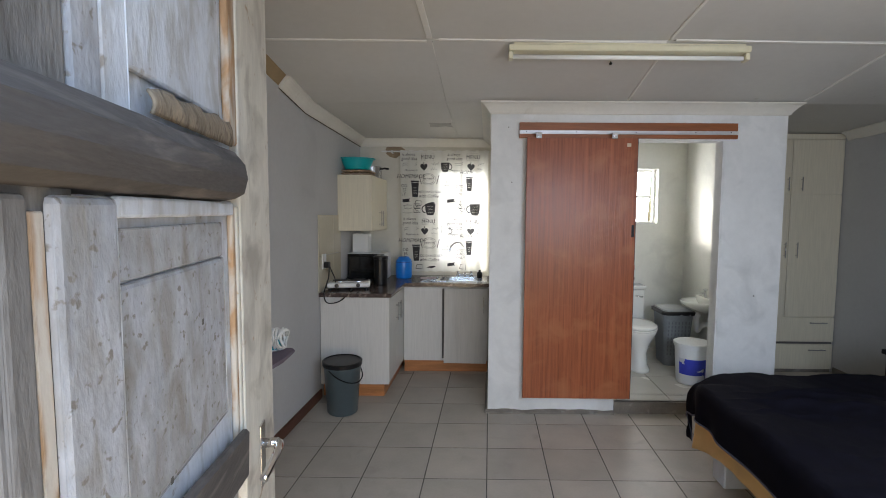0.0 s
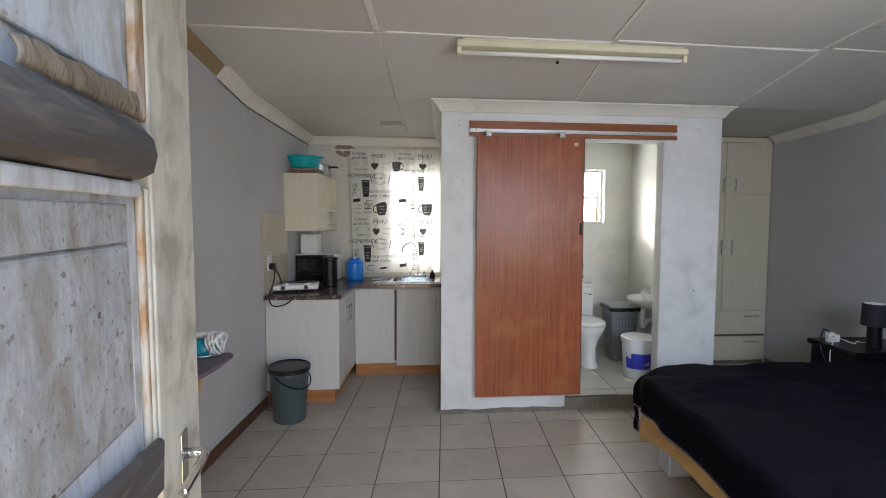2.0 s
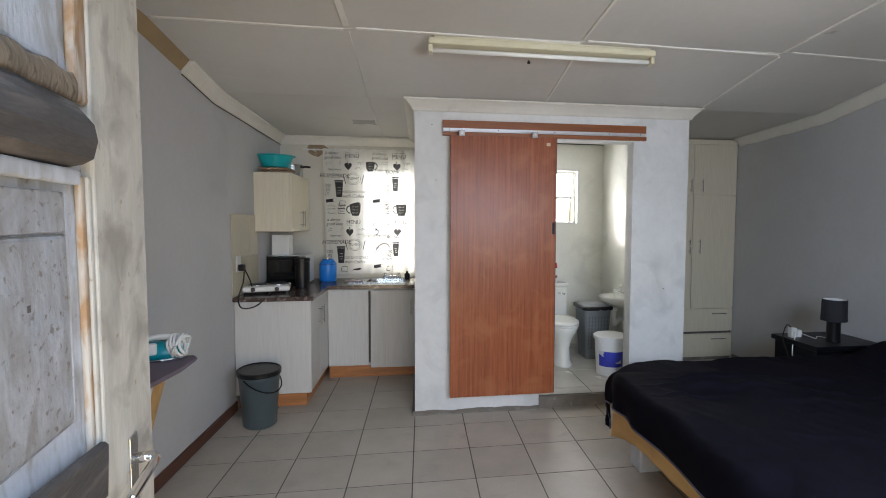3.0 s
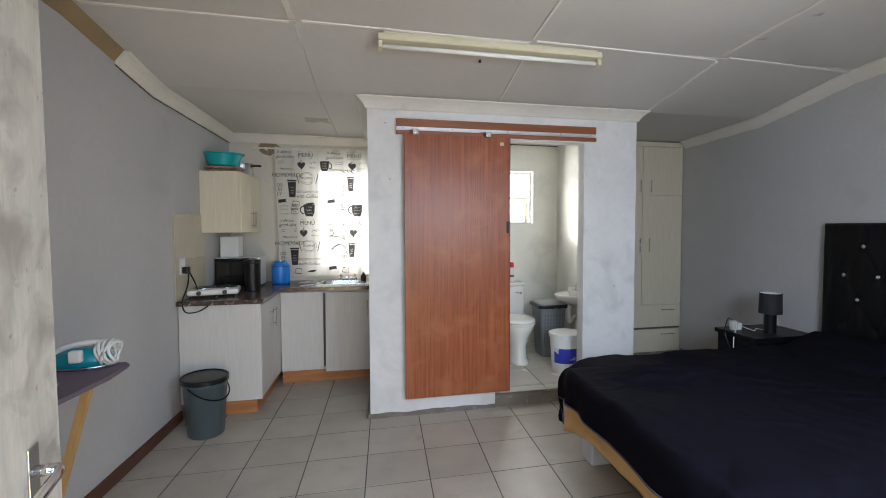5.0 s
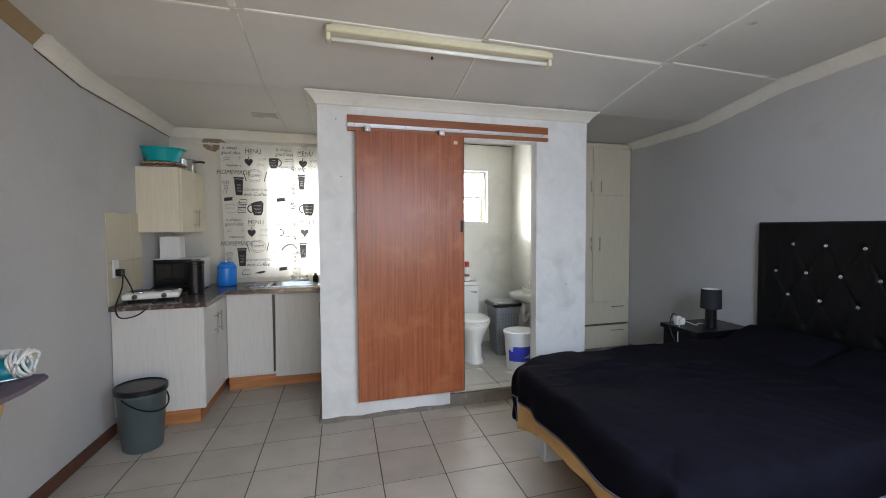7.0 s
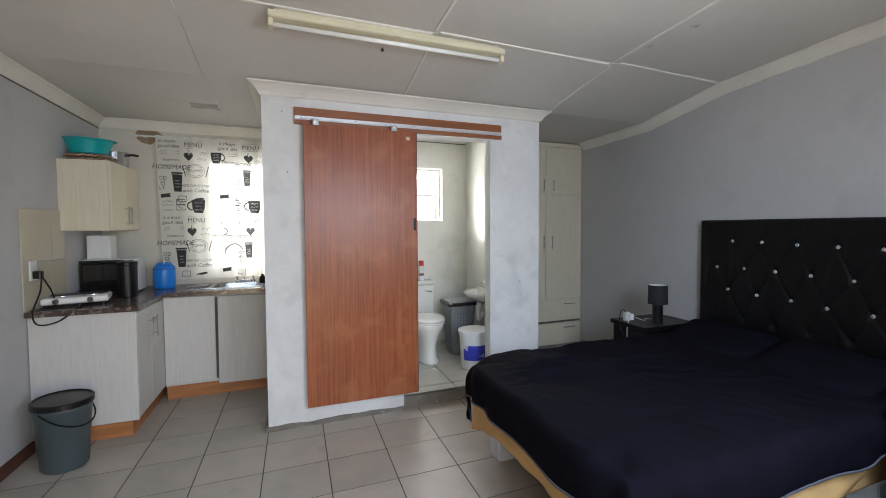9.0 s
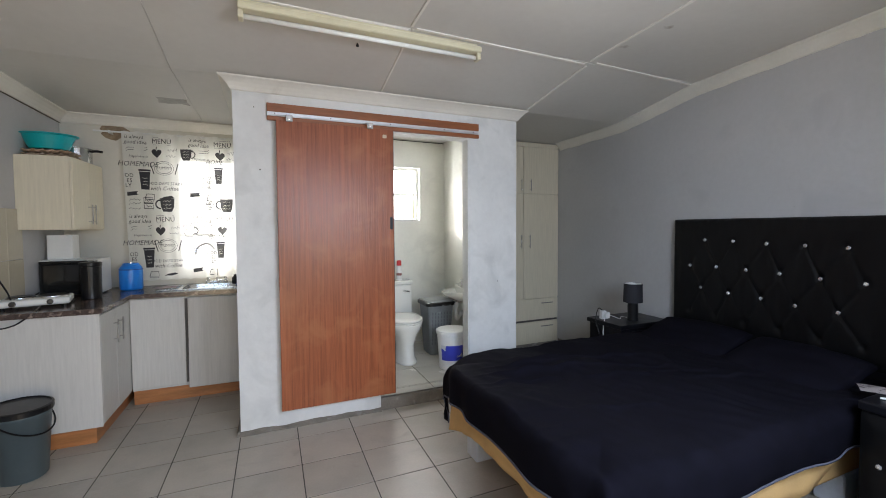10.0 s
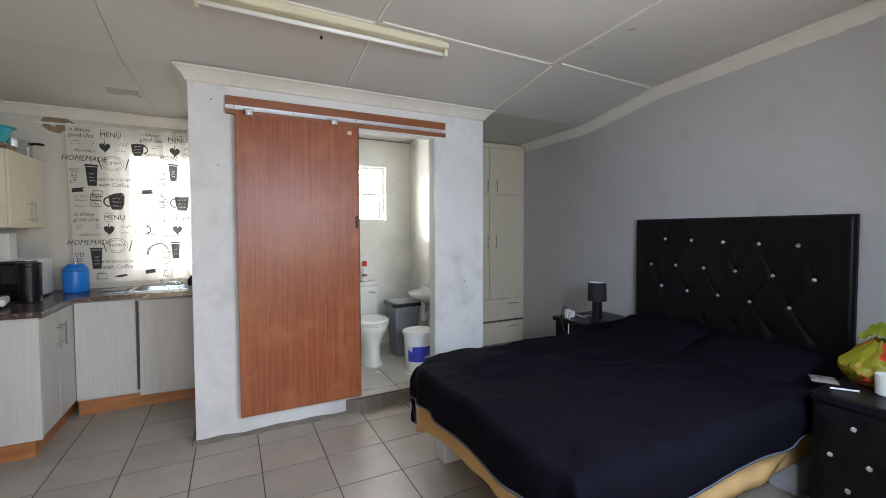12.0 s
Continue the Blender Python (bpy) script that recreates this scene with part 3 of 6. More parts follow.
# ---- fluorescent fitting ----
lf = thing("ceiling_light", 0.10, -0.60, ceil_z(-0.6), "yellowed enamel fluorescent ceiling light, switched off", "ceiling light", skew=False)
lf.matrix_world = pose(0.09 + K * -0.60, -0.615, ceil_z(-0.6), 0, 0, 0.6)
part("body", B(0, 1.36, -0.045, 0.045, -0.045, -0.010, bevel=0.006), cream_plastic, lf)
part("mounting_plate", B(0.03, 1.33, -0.035, 0.035, -0.010, -0.0005), cream_plastic, lf)
for x in (0.0, 1.335):
    part("end_cap", B(x, x + 0.025, -0.03, 0.03, -0.085, -0.0455, bevel=0.004), cream_plastic, lf, "yellowed plastic tube holder")
part("tube", tube(bmesh.new(), [(0.026, 0, -0.068), (1.334, 0, -0.068)], 0.013, 14), tube_mat, lf, "white fluorescent tube, off", smooth=True)
hk = thing("ceiling_hook", 0.72, -0.42, ceil_z(-0.42), "small dark hook hanging from the ceiling", "hook")
part("hook_ball", lathe(bmesh.new(), [(0.0, -0.022), (0.008, -0.02), (0.010, -0.012), (0.004, -0.003), (0.004, -0.0005)], seg=10), black_plastic, hk)

# ---- kitchen ----
CT = 0.885      # worktop height
cab = thing("base_cabinet", UL, 0.47, 0, "pale wood-grain kitchen base cabinet, cool light in its colour, with an orange toe board", "kitchen cabinet", "kitchen cabinets")
D1 = 0.575
part("side_panel", B(0.006, D1, 0, 0.016, 0.115, CT - 0.035, bevel=0.001), cab_cool_lit, cab, "cream laminate end panel")
part("body", B(0.008, D1 - 0.022, 0.017, 1.19, 0.115, CT - 0.036), cab_cool_lit, cab)
part("toe_board", B(0.012, D1 - 0.05, 0.045, 1.19, -0.003, 0.114), kick_wood, cab, "orange varnished toe board")
for i, (y0, y1) in enumerate(((0.022, 0.325), (0.330, 0.66))):
    d = part("door", B(D1 - 0.019, D1, y0, y1, 0.125, CT - 0.05, bevel=0.002), cab_cool_lit, cab)
    yy = y1 - 0.05 if i == 0 else y0 + 0.05
    part("handle", tube(tube(tube(bmesh.new(), [(D1 + 0.028, yy, 0.60), (D1 + 0.028, yy, 0.76)], 0.005), [(D1 - 0.001, yy, 0.625), (D1 + 0.028, yy, 0.625)], 0.004), [(D1 - 0.001, yy, 0.735), (D1 + 0.028, yy, 0.735)], 0.004), steel, d, "steel bar handle")
cb2 = thing("sink_cabinet", -0.825, 1.12, 0, "cream wood-grain sink cabinet with two crooked doors", "kitchen cabinet", "kitchen cabinets")
part("body", B(0.002, 0.818, 0.022, 0.56, 0.115, CT - 0.036), cab_cool_lit, cb2)
part("toe_board", B(0.002, 0.818, 0.045, 0.065, -0.003, 0.114), kick_wood, cb2, "orange varnished toe board")
# thin dark sheet painting the shade between the two doors
part("dark_gap", B(0.372, 0.392, 0.0215, 0.0218, 0.14, CT - 0.06), gap_and_iron, cb2)
d = part("door", B(0.004, 0.373, 0, 0.019, 0.135, CT - 0.045, bevel=0.002), cab_cool_lit, cb2)
bm = B(0, 0.415, 0, 0.019, 0, 0.735, bevel=0.002)
bmesh.ops.rotate(bm, verts=bm.verts, matrix=Matrix.Rotation(radians(0.6), 3, "Y"))
bmesh.ops.translate(bm, verts=bm.verts, vec=(0.392, -0.006, 0.098))
d = part("door", bm, cab_cool_lit, cb2, "cream laminate door hanging slightly crooked")
part("handle", tube(tube(tube(bmesh.new(), [(0.775, -0.034, 0.60), (0.775, -0.034, 0.75)], 0.005), [(0.775, -0.006, 0.62), (0.775, -0.034, 0.62)], 0.004), [(0.775, -0.006, 0.73), (0.775, -0.034, 0.73)], 0.004), steel, d, "steel bar handle")

wt = thing("worktop", UL, 0.44, CT - 0.034, "brown granite-look laminate worktop, L-shaped, with dull wear", "worktop")
bm = bmesh.new()
SX0, SX1, SY0, SY1 = 0.90, 1.36, 0.80, 1.14
box(bm, 0.002, 0.60, 0, 0.64, 0, 0.034, 0.006, 2)
for b in ((0.002, SX0, 0.641, 1.258), (SX0, SX1, 0.641, SY0), (SX0, SX1, SY1, 1.258), (SX1, 1.398, 0.641, 1.258)):
    box(bm, b[0], b[1], b[2], b[3], 0, 0.034)
part("top_surface", bm, granite, wt)
sk = thing("sink", -0.66, 1.14, CT, "inset stainless steel sink with a small drainer", "sink")
bm = bmesh.new()
X0, X1, Y0, Y1 = 0.0, 0.64, 0.06, 0.48
a0, a1, b0, b1 = 0.17, 0.585, 0.115, 0.43
for b in ((X0, a0, Y0, Y1), (a0, a1, Y0, b0), (a0, a1, b1, Y1), (a1, X1, Y0, Y1)):
    box(bm, b[0], b[1], b[2], b[3], 0.0005, 0.004)
part("rim", bm, steel, sk, "stainless steel rim and drainer")
bm = bmesh.new()
ring = []
for z, s in ((0.0035, 1.0), (-0.02, 0.985), (-0.12, 0.93), (-0.14, 0.86)):
    cx, cy, hx, hy = (a0 + a1) / 2, (b0 + b1) / 2, (a1 - a0) / 2 * s, (b1 - b0) / 2 * s
    ring.append([bm.verts.new((cx + hx * math.copysign(abs(math.cos(t)) ** 0.35, math.cos(t)), cy + hy * math.copysign(abs(math.sin(t)) ** 0.35, math.sin(t)), z)) for t in [2 * math.pi * (i + 0.5) / 32 for i in range(32)]])
for a, b in zip(ring, ring[1:]):
    for i in range(32):
        bm.faces.new((a[i], a[(i + 1) % 32], b[(i + 1) % 32], b[i]))
bm.faces.new(ring[-1])
part("bowl", bm, steel, sk, smooth=True)
for i in range(6):
    part("drainer_rib", B(0.03, 0.14, 0.12 + i * 0.05, 0.128 + i * 0.05, 0.0045, 0.0075, bevel=0.001), steel, sk)
tp = thing("mixer_tap", -0.26, 1.60, CT + 0.004, "chrome swan-neck mixer tap", "tap")
part("base", B(-0.09, 0.09, -0.022, 0.022, 0.0, 0.03, bevel=0.008, seg=2), chrome, tp)
part("spout", tube(bmesh.new(), curve_pts([(0, 0, 0.03), (0, 0, 0.22), (-0.01, -0.01, 0.31), (-0.07, -0.04, 0.365), (-0.14, -0.07, 0.33), (-0.155, -0.08, 0.27)], 26), 0.0075, 10), chrome, tp, smooth=True)
for x in (-0.07, 0.07):
    part("tap_handle", lathe(bmesh.new(), [(0.0, 0.03), (0.012, 0.03), (0.010, 0.04), (0.015, 0.045), (0.014, 0.058), (0.0, 0.06)], x=x, seg=14), chrome, tp)

wc = thing("wall_cabinet", UL, 0.94, 1.385, "cream wood-grain kitchen wall cabinet with two steel handles", "kitchen cabinet", "kitchen cabinets")
part("body", B(0.001, 0.300, 0, 0.62, 0, 0.512, bevel=0.001), cab_mat, wc)
for i, (y0, y1) in enumerate(((0.003, 0.306), (0.311, 0.617))):
    d = part("door", B(0.3005, 0.318, y0, y1, 0.003, 0.509, bevel=0.002), cab_mat, wc)
    yy = (y1 - 0.035, y0 + 0.035)[i]
    part("handle", tube(tube(tube(bmesh.new(), [(0.345, yy, 0.04), (0.345, yy, 0.19)], 0.005), [(0.317, yy, 0.06), (0.345, yy, 0.06)], 0.004), [(0.317, yy, 0.17), (0.345, yy, 0.17)], 0.004), steel, d, "steel bar handle")

# wall tiles by the worktop
sp = thing("splashback", UL, 0.44, CT, "beige ceramic wall tiles above the worktop", "wall tiles")
for i, (y0, y1) in enumerate(((0.0, 0.36), (0.363, 0.56))):
    for z0, z1 in ((0.002, 0.30), (0.303, 0.642)):
        part("tile", B(0.001, 0.009, y0, y1, z0, z1, bevel=0.002), lino_tile, sp)

# curtain
cu = thing("curtain", -0.955, 1.60, 0.94, "white sheer kitchen curtain printed with black coffee cups and words", "curtain")
CW, CH = 0.93, 1.275


def fold(x, z):
    amp = 0.006 + 0.012 * (x / CW) ** 2
    return amp * math.sin(x * 34 + 0.9 * math.sin(x * 9)) + 0.5 * amp * math.sin(x * 71 + 2 * z) + 0.003 * math.sin(z * 6 + x * 5)


def hang(u, z):
    """A point of the hanging cloth, from its place across and its height."""
    return (u + 0.03 * (1 - u / CW) * (1 - z / CH), fold(u, z), z)


part("cloth", sheet(lambda a, b: Vector(hang(CW * a, CH * b)) + Vector((0, 0, 0.004 * math.sin(a * 60))), 220, 24), curtain_mat, cu, smooth=True)
rod = thing("curtain_rod", -1.15, 1.60, 2.205, "thin white curtain rod", "curtain rod")
part("rod", tube(bmesh.new(), [(0, 0.012, 0), (1.135, 0.012, 0)], 0.008, 8), white_plastic, rod)
part("bracket", B(0.10, 0.115, 0.016, 0.098, -0.012, 0.012), white_plastic, rod)

# ---- wardrobe ----
wr = thing("wardrobe", 2.27, 1.235, 0, "tall cream built-in wardrobe with top cupboards and drawers", "wardrobe")
WW = UR - 2.27 - 0.003
WT = ceil_z(1.235) - 0.012
part("body", B(0, WW, 0.021, 0.46, 0.03, WT), cab_mat, wr)
part("plinth", B(0, WW, 0.03, 0.05, -0.003, 0.029), cement_mat, wr)
part("cornice_board", B(0, WW, 0.002, 0.020, WT - 0.05, WT, bevel=0.002), cab_mat, wr)


def pull(name, x, y, z, parent, upright=True, L=0.13):
    a, b = ((x, y, z - L / 2), (x, y, z + L / 2)) if upright else ((x - L / 2, y, z), (x + L / 2, y, z))
    bm = tube(bmesh.new(), [a, b], 0.005)
    for t in (0.15, 0.85):
        p = Vector(a).lerp(Vector(b), t)
        tube(bm, [p, p + Vector((0, 0.027, 0))], 0.004, 6)
    part(name, bm, steel, parent, "steel bar handle")


for i, (x0, x1) in enumerate(((0.002, 0.318), (0.323, 0.645), (0.650, WW - 0.004))):
    d = part("door", B(x0, x1, 0, 0.019, 1.765, WT - 0.054, bevel=0.002), cab_mat, wr)
    pull("handle", (x0 + 0.09) if i == 2 else (x1 - 0.035), -0.027, 1.86, d)
    d = part("door", B(x0, x1, 0, 0.019, 0.565, 1.758, bevel=0.002), cab_mat, wr)
    pull("handle", (x0 + 0.075) if i == 2 else (x1 - 0.035), -0.027, 1.22, d, L=0.15)
for z0, z1 in ((0.310, 0.553), (0.035, 0.282)):
    d = part("drawer_front", B(0.330, WW - 0.004, 0, 0.019, z0, z1, bevel=0.002), cab_mat, wr)
    pull("handle", 0.97, -0.027, z1 - 0.05, d, upright=False, L=0.17)
    d = part("drawer_front", B(0.002, 0.325, 0, 0.019, z0, z1, bevel=0.002), cab_mat, wr)
# dark strip painting the shade between the drawer rows
part("dark_gap", B(0.002, WW - 0.004, 0.0195, 0.0205, 0.284, 0.309), gap_and_iron, wr)

# ---- bed ----
bed = thing("bed", 1.20, -2.0, 0, "double bed base with a tan fabric skirt on painted blocks", "bed")
BL, BWd = 2.12, 1.40
for x, y in ((0.13, 1.20), (0.13, 0.02), (1.62, 0.02), (1.62, 1.20)):
    part("support_block", B(x, x + 0.20, y, y + 0.14, -0.004, 0.17, bevel=0.008), block_mat, bed, "white painted concrete block")
part("bed_base", B(0.10, BL, 0.02, BWd - 0.02, 0.171, 0.36, bevel=0.02, seg=2), tan_fabric, bed)
bm = stack(bmesh.new(), [(z, rounded((BL - 0.02) / 2 - q, BWd / 2 - q, 0.17)) for z, q in ((0.361, 0.03), (0.38, 0.005), (0.50, 0.005), (0.525, 0.02), (0.535, 0.05))])
bmesh.ops.translate(bm, verts=bm.verts, vec=((BL + 0.02) / 2, BWd / 2, 0))
part("mattress", bm, duvet_mat, bed)


def skirt(p0, p1, out, n):
    L = (Vector(p1) - Vector(p0)).length

    def f(a, b):
        q = Vector((a * L * 3.2 + 11 * out[0], b * 0.6, 4 + out[1]))
        w = (0.020 * noise.noise(q) + 0.012 * noise.noise(q * 2.7)) * (1.15 - b)
        p = Vector(p0).lerp(Vector(p1), a) + Vector(out) * (w + 0.035 * (1 - b))
        hem = 0.13 + 0.11 * math.sin(min(1, a / 0.4) * math.pi / 2) if out[0] < 0 else 0.24 + min(0.14, 0.12 * (max(0.0, a - 0.5) / 0.22) ** 1.4)
        hem += (0.008 * math.sin(a * L * 2.1 + 1.0) + 0.005 * math.sin(a * 9)) * (1 if a < 0.95 else 0)
        z = hem + b * (0.435 - hem)
        return (p.x, p.y, z)
    return sheet(f, n, 6, 0.003)


part("skirt_panel", skirt((0.065, 1.40, 0), (0.065, 0.02, 0), (-1, 0, 0), 90), tan_fabric, bed, "loose tan fabric skirt", smooth=True)
part("skirt_panel", skirt((0.07, 0.0, 0), (2.05, -0.02, 0), (0, -1, 0), 110), tan_fabric, bed, "loose tan fabric skirt", smooth=True)
part("skirt_panel", skirt((2.05, 1.41, 0), (0.07, 1.41, 0), (0, 1, 0), 60), tan_fabric, bed, "loose tan fabric skirt", smooth=True)

dv_ = thing("duvet", 1.215, -2.0, 0.36, "rumpled black cotton duvet cover draped over the bed", "duvet")
XL, YL = 2.13, 1.44


def drape(s, t):
    """Cloth over the bed: s runs from the foot hem to the head, t from the near hem to the far hem."""
    foot, side = 0.235, 0.225
    u = -foot + s * (XL + foot)
    v = -side + t * (YL + 2 * side)
    over_f = max(0.0, -u)
    over_n, over_b = max(0.0, -v), max(0.0, v - YL)
    x, y = max(u, 0.0), min(max(v, 0.0), YL)
    z = 0.212
    nz = noise.noise(Vector((u * 2.3, v * 2.3, 0))) * 0.020 + noise.noise(Vector((u * 7, v * 5, 2))) * 0.007
    nz += 0.006 * noise.noise(Vector((u * 16 + v * 6, v * 5, 8))) + 0.030 * abs(math.sin(5 * u + 2 * v + 3 * noise.noise(Vector((u, v, 5))))) * math.exp(-((u - 0.7) ** 2 + (v - 1.0) ** 2) / 0.3)
    nz += 0.007 * (1 - min(1, abs(noise.noise(Vector((u * 3 + v * 2.2, v * 6 - u, 12)))) * 2.2)) ** 5 * max(0, noise.noise(Vector((u * 2, v * 2, 31))) + 0.25)
    for cu_, cv_, ca in ((0.35, 0.98, 0.016), (0.42, 1.06, 0.014), (0.50, 0.92, 0.012), (0.95, 0.80, 0.012), (1.15, 0.62, 0.010), (1.35, 0.45, 0.010), (0.28, 0.86, 0.011), (0.62, 1.10, 0.012), (0.75, 0.70, 0.009), (1.0, 1.0, 0.009), (0.5, 0.4, 0.006)):
        nz += 1.7 * ca * math.exp(-((v - cv_ + 0.25 * (u - cu_) + 0.012 * math.sin(u * 30)) / 0.014) ** 2 - ((u - cu_) / 0.20) ** 2)
    # the foot corners are rounded in plan and sag a little
    cr = 0.24
    for cx, cy in ((cr - x, y - (YL - cr)), (cr - x, cr - y)):
        if cx > 0 and cy > 0:
            d = math.hypot(cx, cy)
            e = max(0.0, max(cx, cy) * (1 - max(cx, cy) / d)) / d
            x += e * cx
            y += -e * cy if y > YL / 2 else e * cy
            z -= 0.035 * (min(cx, cy) / cr) ** 1.5
    # drop, with a rounded edge
    r = 0.06

    def edge(d):
        if d <= 0:
            return 0.0, 0.0
        a = min(d / r, math.pi / 2)
        return r * math.sin(a), r * (1 - math.cos(a)) + max(0, d - r * math.pi / 2)
    of, df = edge(over_f)
    on, dn = edge(over_n)
    ob_, db = edge(over_b)
    drop = max(df, dn, db) + (1.0 if db > 0 else 0.42) * min(df, max(dn, db))
    hang = max(0.0, drop - 0.06)
    wave = 0.018 * math.sin(v * 17 + 2 * math.sin(v * 5)) if df >= max(dn, db) else 0.014 * math.sin(u * 13 + 2 * math.sin(u * 4))
    k = min(1, hang / 0.15)
    puff = 0.02 * math.sin(min(1, drop / 0.25) * math.pi)
    x = x - of * 0.55 - (wave * k * 0.7 + puff * 0.5) * (1 if df > 0.0 else 0)
    y = y - on + ob_ + (-(wave * k + puff + 0.015) if dn > 0 else 0) + ((wave * k + puff) if db > 0 else 0)
    return (x, y, z + nz * (1 - 0.6 * k) - drop * (0.95 + 0.02 * math.sin(u * 3 + v * 4)))


part("cover", sheet(drape, 230, 200, 0.006), duvet_mat, dv_, smooth=True)
part("hem", tube(bmesh.new(), [Vector(drape(0.0, t / 100)) + Vector((-0.002, 0, -0.003)) for t in range(0, 101)], 0.005, 6), mat("grey_hem", (0.09, 0.09, 0.12), 0.8), dv_, "narrow grey underside hem", smooth=True)
part("hem", tube(bmesh.new(), [Vector(drape(s / 100, 0.0)) + Vector((0, -0.002, -0.003)) for s in range(0, 100)], 0.005, 6), bpy.data.materials["grey_hem"], dv_, "narrow grey underside hem", smooth=True)


def pillow(name, x, y, turn, label):
    p = thing(name, x, y, 0.60, label, "pillow", "pillows on the bed", turn)
    bm = bmesh.new()
    n = 22
    g = {}
    for side in (1, -1):
        for i in range(n + 1):
            for j in range(n + 1):
                a, b = i / n * 2 - 1, j / n * 2 - 1
                if side == -1 and (i in (0, n) or j in (0, n)):
                    g[side, i, j] = g[1, i, j]
                    continue
                h = (max(0, (1 - a ** 4)) * max(0, (1 - b ** 4))) ** 0.5
                w = 1 - 0.06 * (a * a) * (1 - abs(b)) - 0.0
                g[side, i, j] = bm.verts.new((0.23 * a * (1 - 0.05 * b * b), 0.34 * b * w, 0.055 + side * 0.058 * h + 0.006 * noise.noise(Vector((a * 3 + x, b * 3, side)))))
    for side in (1, -1):
        for i in range(n):
            for j in range(n):
                q = [g[side, i, j], g[side, i + 1, j], g[side, i + 1, j + 1], g[side, i, j + 1]]
                bm.faces.new(q if side == 1 else q[::-1])
    bmesh.ops.rotate(bm, verts=bm.verts, matrix=Matrix.Rotation(radians(-16), 3, "Y"), cent=(0.2, 0, 0))
    part("cushion", bm, duvet_mat, p, smooth=True)


pillow("pillow", 3.02, -0.93, 4, "soft black cotton pillow against the headboard")
pillow("pillow", 2.99, -1.62, -5, "plump black cotton pillow against the headboard")

hb = thing("headboard", UR - 0.005, -2.0, 0.0, "tall black faux leather headboard tufted with crystal studs", "headboard")
studs = [(-0.78, 1.28), (-1.01, 1.275), (-1.25, 1.265), (-1.49, 1.26), (-1.72, 1.255), (-0.65, 1.075), (-0.88, 1.08), (-1.11, 1.075), (-1.34, 1.07), (-1.58, 1.06), (-1.81, 1.055), (-0.75, 0.91), (-0.98, 0.895), (-1.22, 0.89), (-1.44, 0.875), (-1.68, 0.87), (-0.65, 0.72), (-0.88, 0.71), (-1.11, 0.70), (-1.34, 0.70), (-1.58, 0.69), (-1.81, 0.69)]
links = []
for i, a in enumerate(studs):
    for b in studs[i + 1:]:
        if 0.08 < abs(a[0] - b[0]) < 0.16 and 0.1 < abs(a[1] - b[1]) < 0.24:
            links.append((a, b))


def tuft(y, z):
    d = 0.0
    for sy_, sz_ in studs:
        r2 = (y - sy_) ** 2 + (z - sz_) ** 2
        d += 0.011 * math.exp(-r2 / 0.0007)
    m = 1.0
    for (ay, az), (by, bz) in links:
        ly, lz = by - ay, bz - az
        t = min(1, max(0, ((y - ay) * ly + (z - az) * lz) / (ly * ly + lz * lz)))
        m = min(m, math.hypot(y - ay - t * ly, z - az - t * lz))
    d += 0.009 * math.exp(-(m / 0.011) ** 2) * (0.6 + 0.9 * noise.noise(Vector((y * 9, z * 5, 3))))
    d += 0.004 * noise.noise(Vector((y * 22, z * 6, 1)))
    return d


HY, HZ0, HZ1 = 1.52, 0.30, 1.44


def head_face(a, b):
    y, z = HY * a, HZ0 + (HZ1 - HZ0) * b
    e = min(a, 1 - a) * HY, (1 - b) * (HZ1 - HZ0)
    rnd_ = 0.02 * (1 - min(1, min(e) / 0.02)) ** 2
    puff = 0.010 * min(1, min(min(e) / 0.1, 1))
    return (-0.052 - puff + rnd_ + tuft(y - 2.0, z), y, z)


part("padding", sheet(head_face, 170, 110), leather, hb, "tufted black faux leather front", smooth=True)
part("frame", B(-0.034, 0, 0.001, HY - 0.001, HZ0, HZ1 - 0.001, bevel=0.004), leather, hb)
for y in (0.12, HY - 0.2):
    part("leg", B(-0.028, -0.004, y, y + 0.07, -0.004, HZ0), black_wood, hb)
for sy_, sz_ in studs[:16]:
    bm = bmesh.new()
    bmesh.ops.create_icosphere(bm, subdivisions=1, radius=0.0145)
    bmesh.ops.scale(bm, verts=bm.verts, vec=(0.6, 1, 1))
    bmesh.ops.translate(bm, verts=bm.verts, vec=(-0.058, sy_ + 2.0, sz_))
    part("stud", bm, crystal, hb, "faceted crystal stud")

# ---- bedside chests ----
nr = thing("nightstand", 2.587, -2.622, 0, "black tufted faux leather bedside chest with crystal studs", "nightstand")
part("top", B(-0.01, 0.76, -0.01, 0.50, 0.60, 0.64, bevel=0.008, seg=2), black_wood, nr)


def chest_face(a, b):
    y, z = 0.49 * a, 0.03 + 0.56 * b
    d = 0
    for py, pz in ((0.34, 0.52), (0.19, 0.52), (0.42, 0.38), (0.284, 0.38), (0.145, 0.38), (0.353, 0.25), (0.21, 0.25), (0.42, 0.12), (0.284, 0.12), (0.145, 0.12)):
        d += 0.012 * math.exp(-((y - py) ** 2 + (z - pz) ** 2) / 0.0012)
    return (-0.012 * min(1, 10 * min(a, 1 - a, b, 1 - b)) + d, y, z)


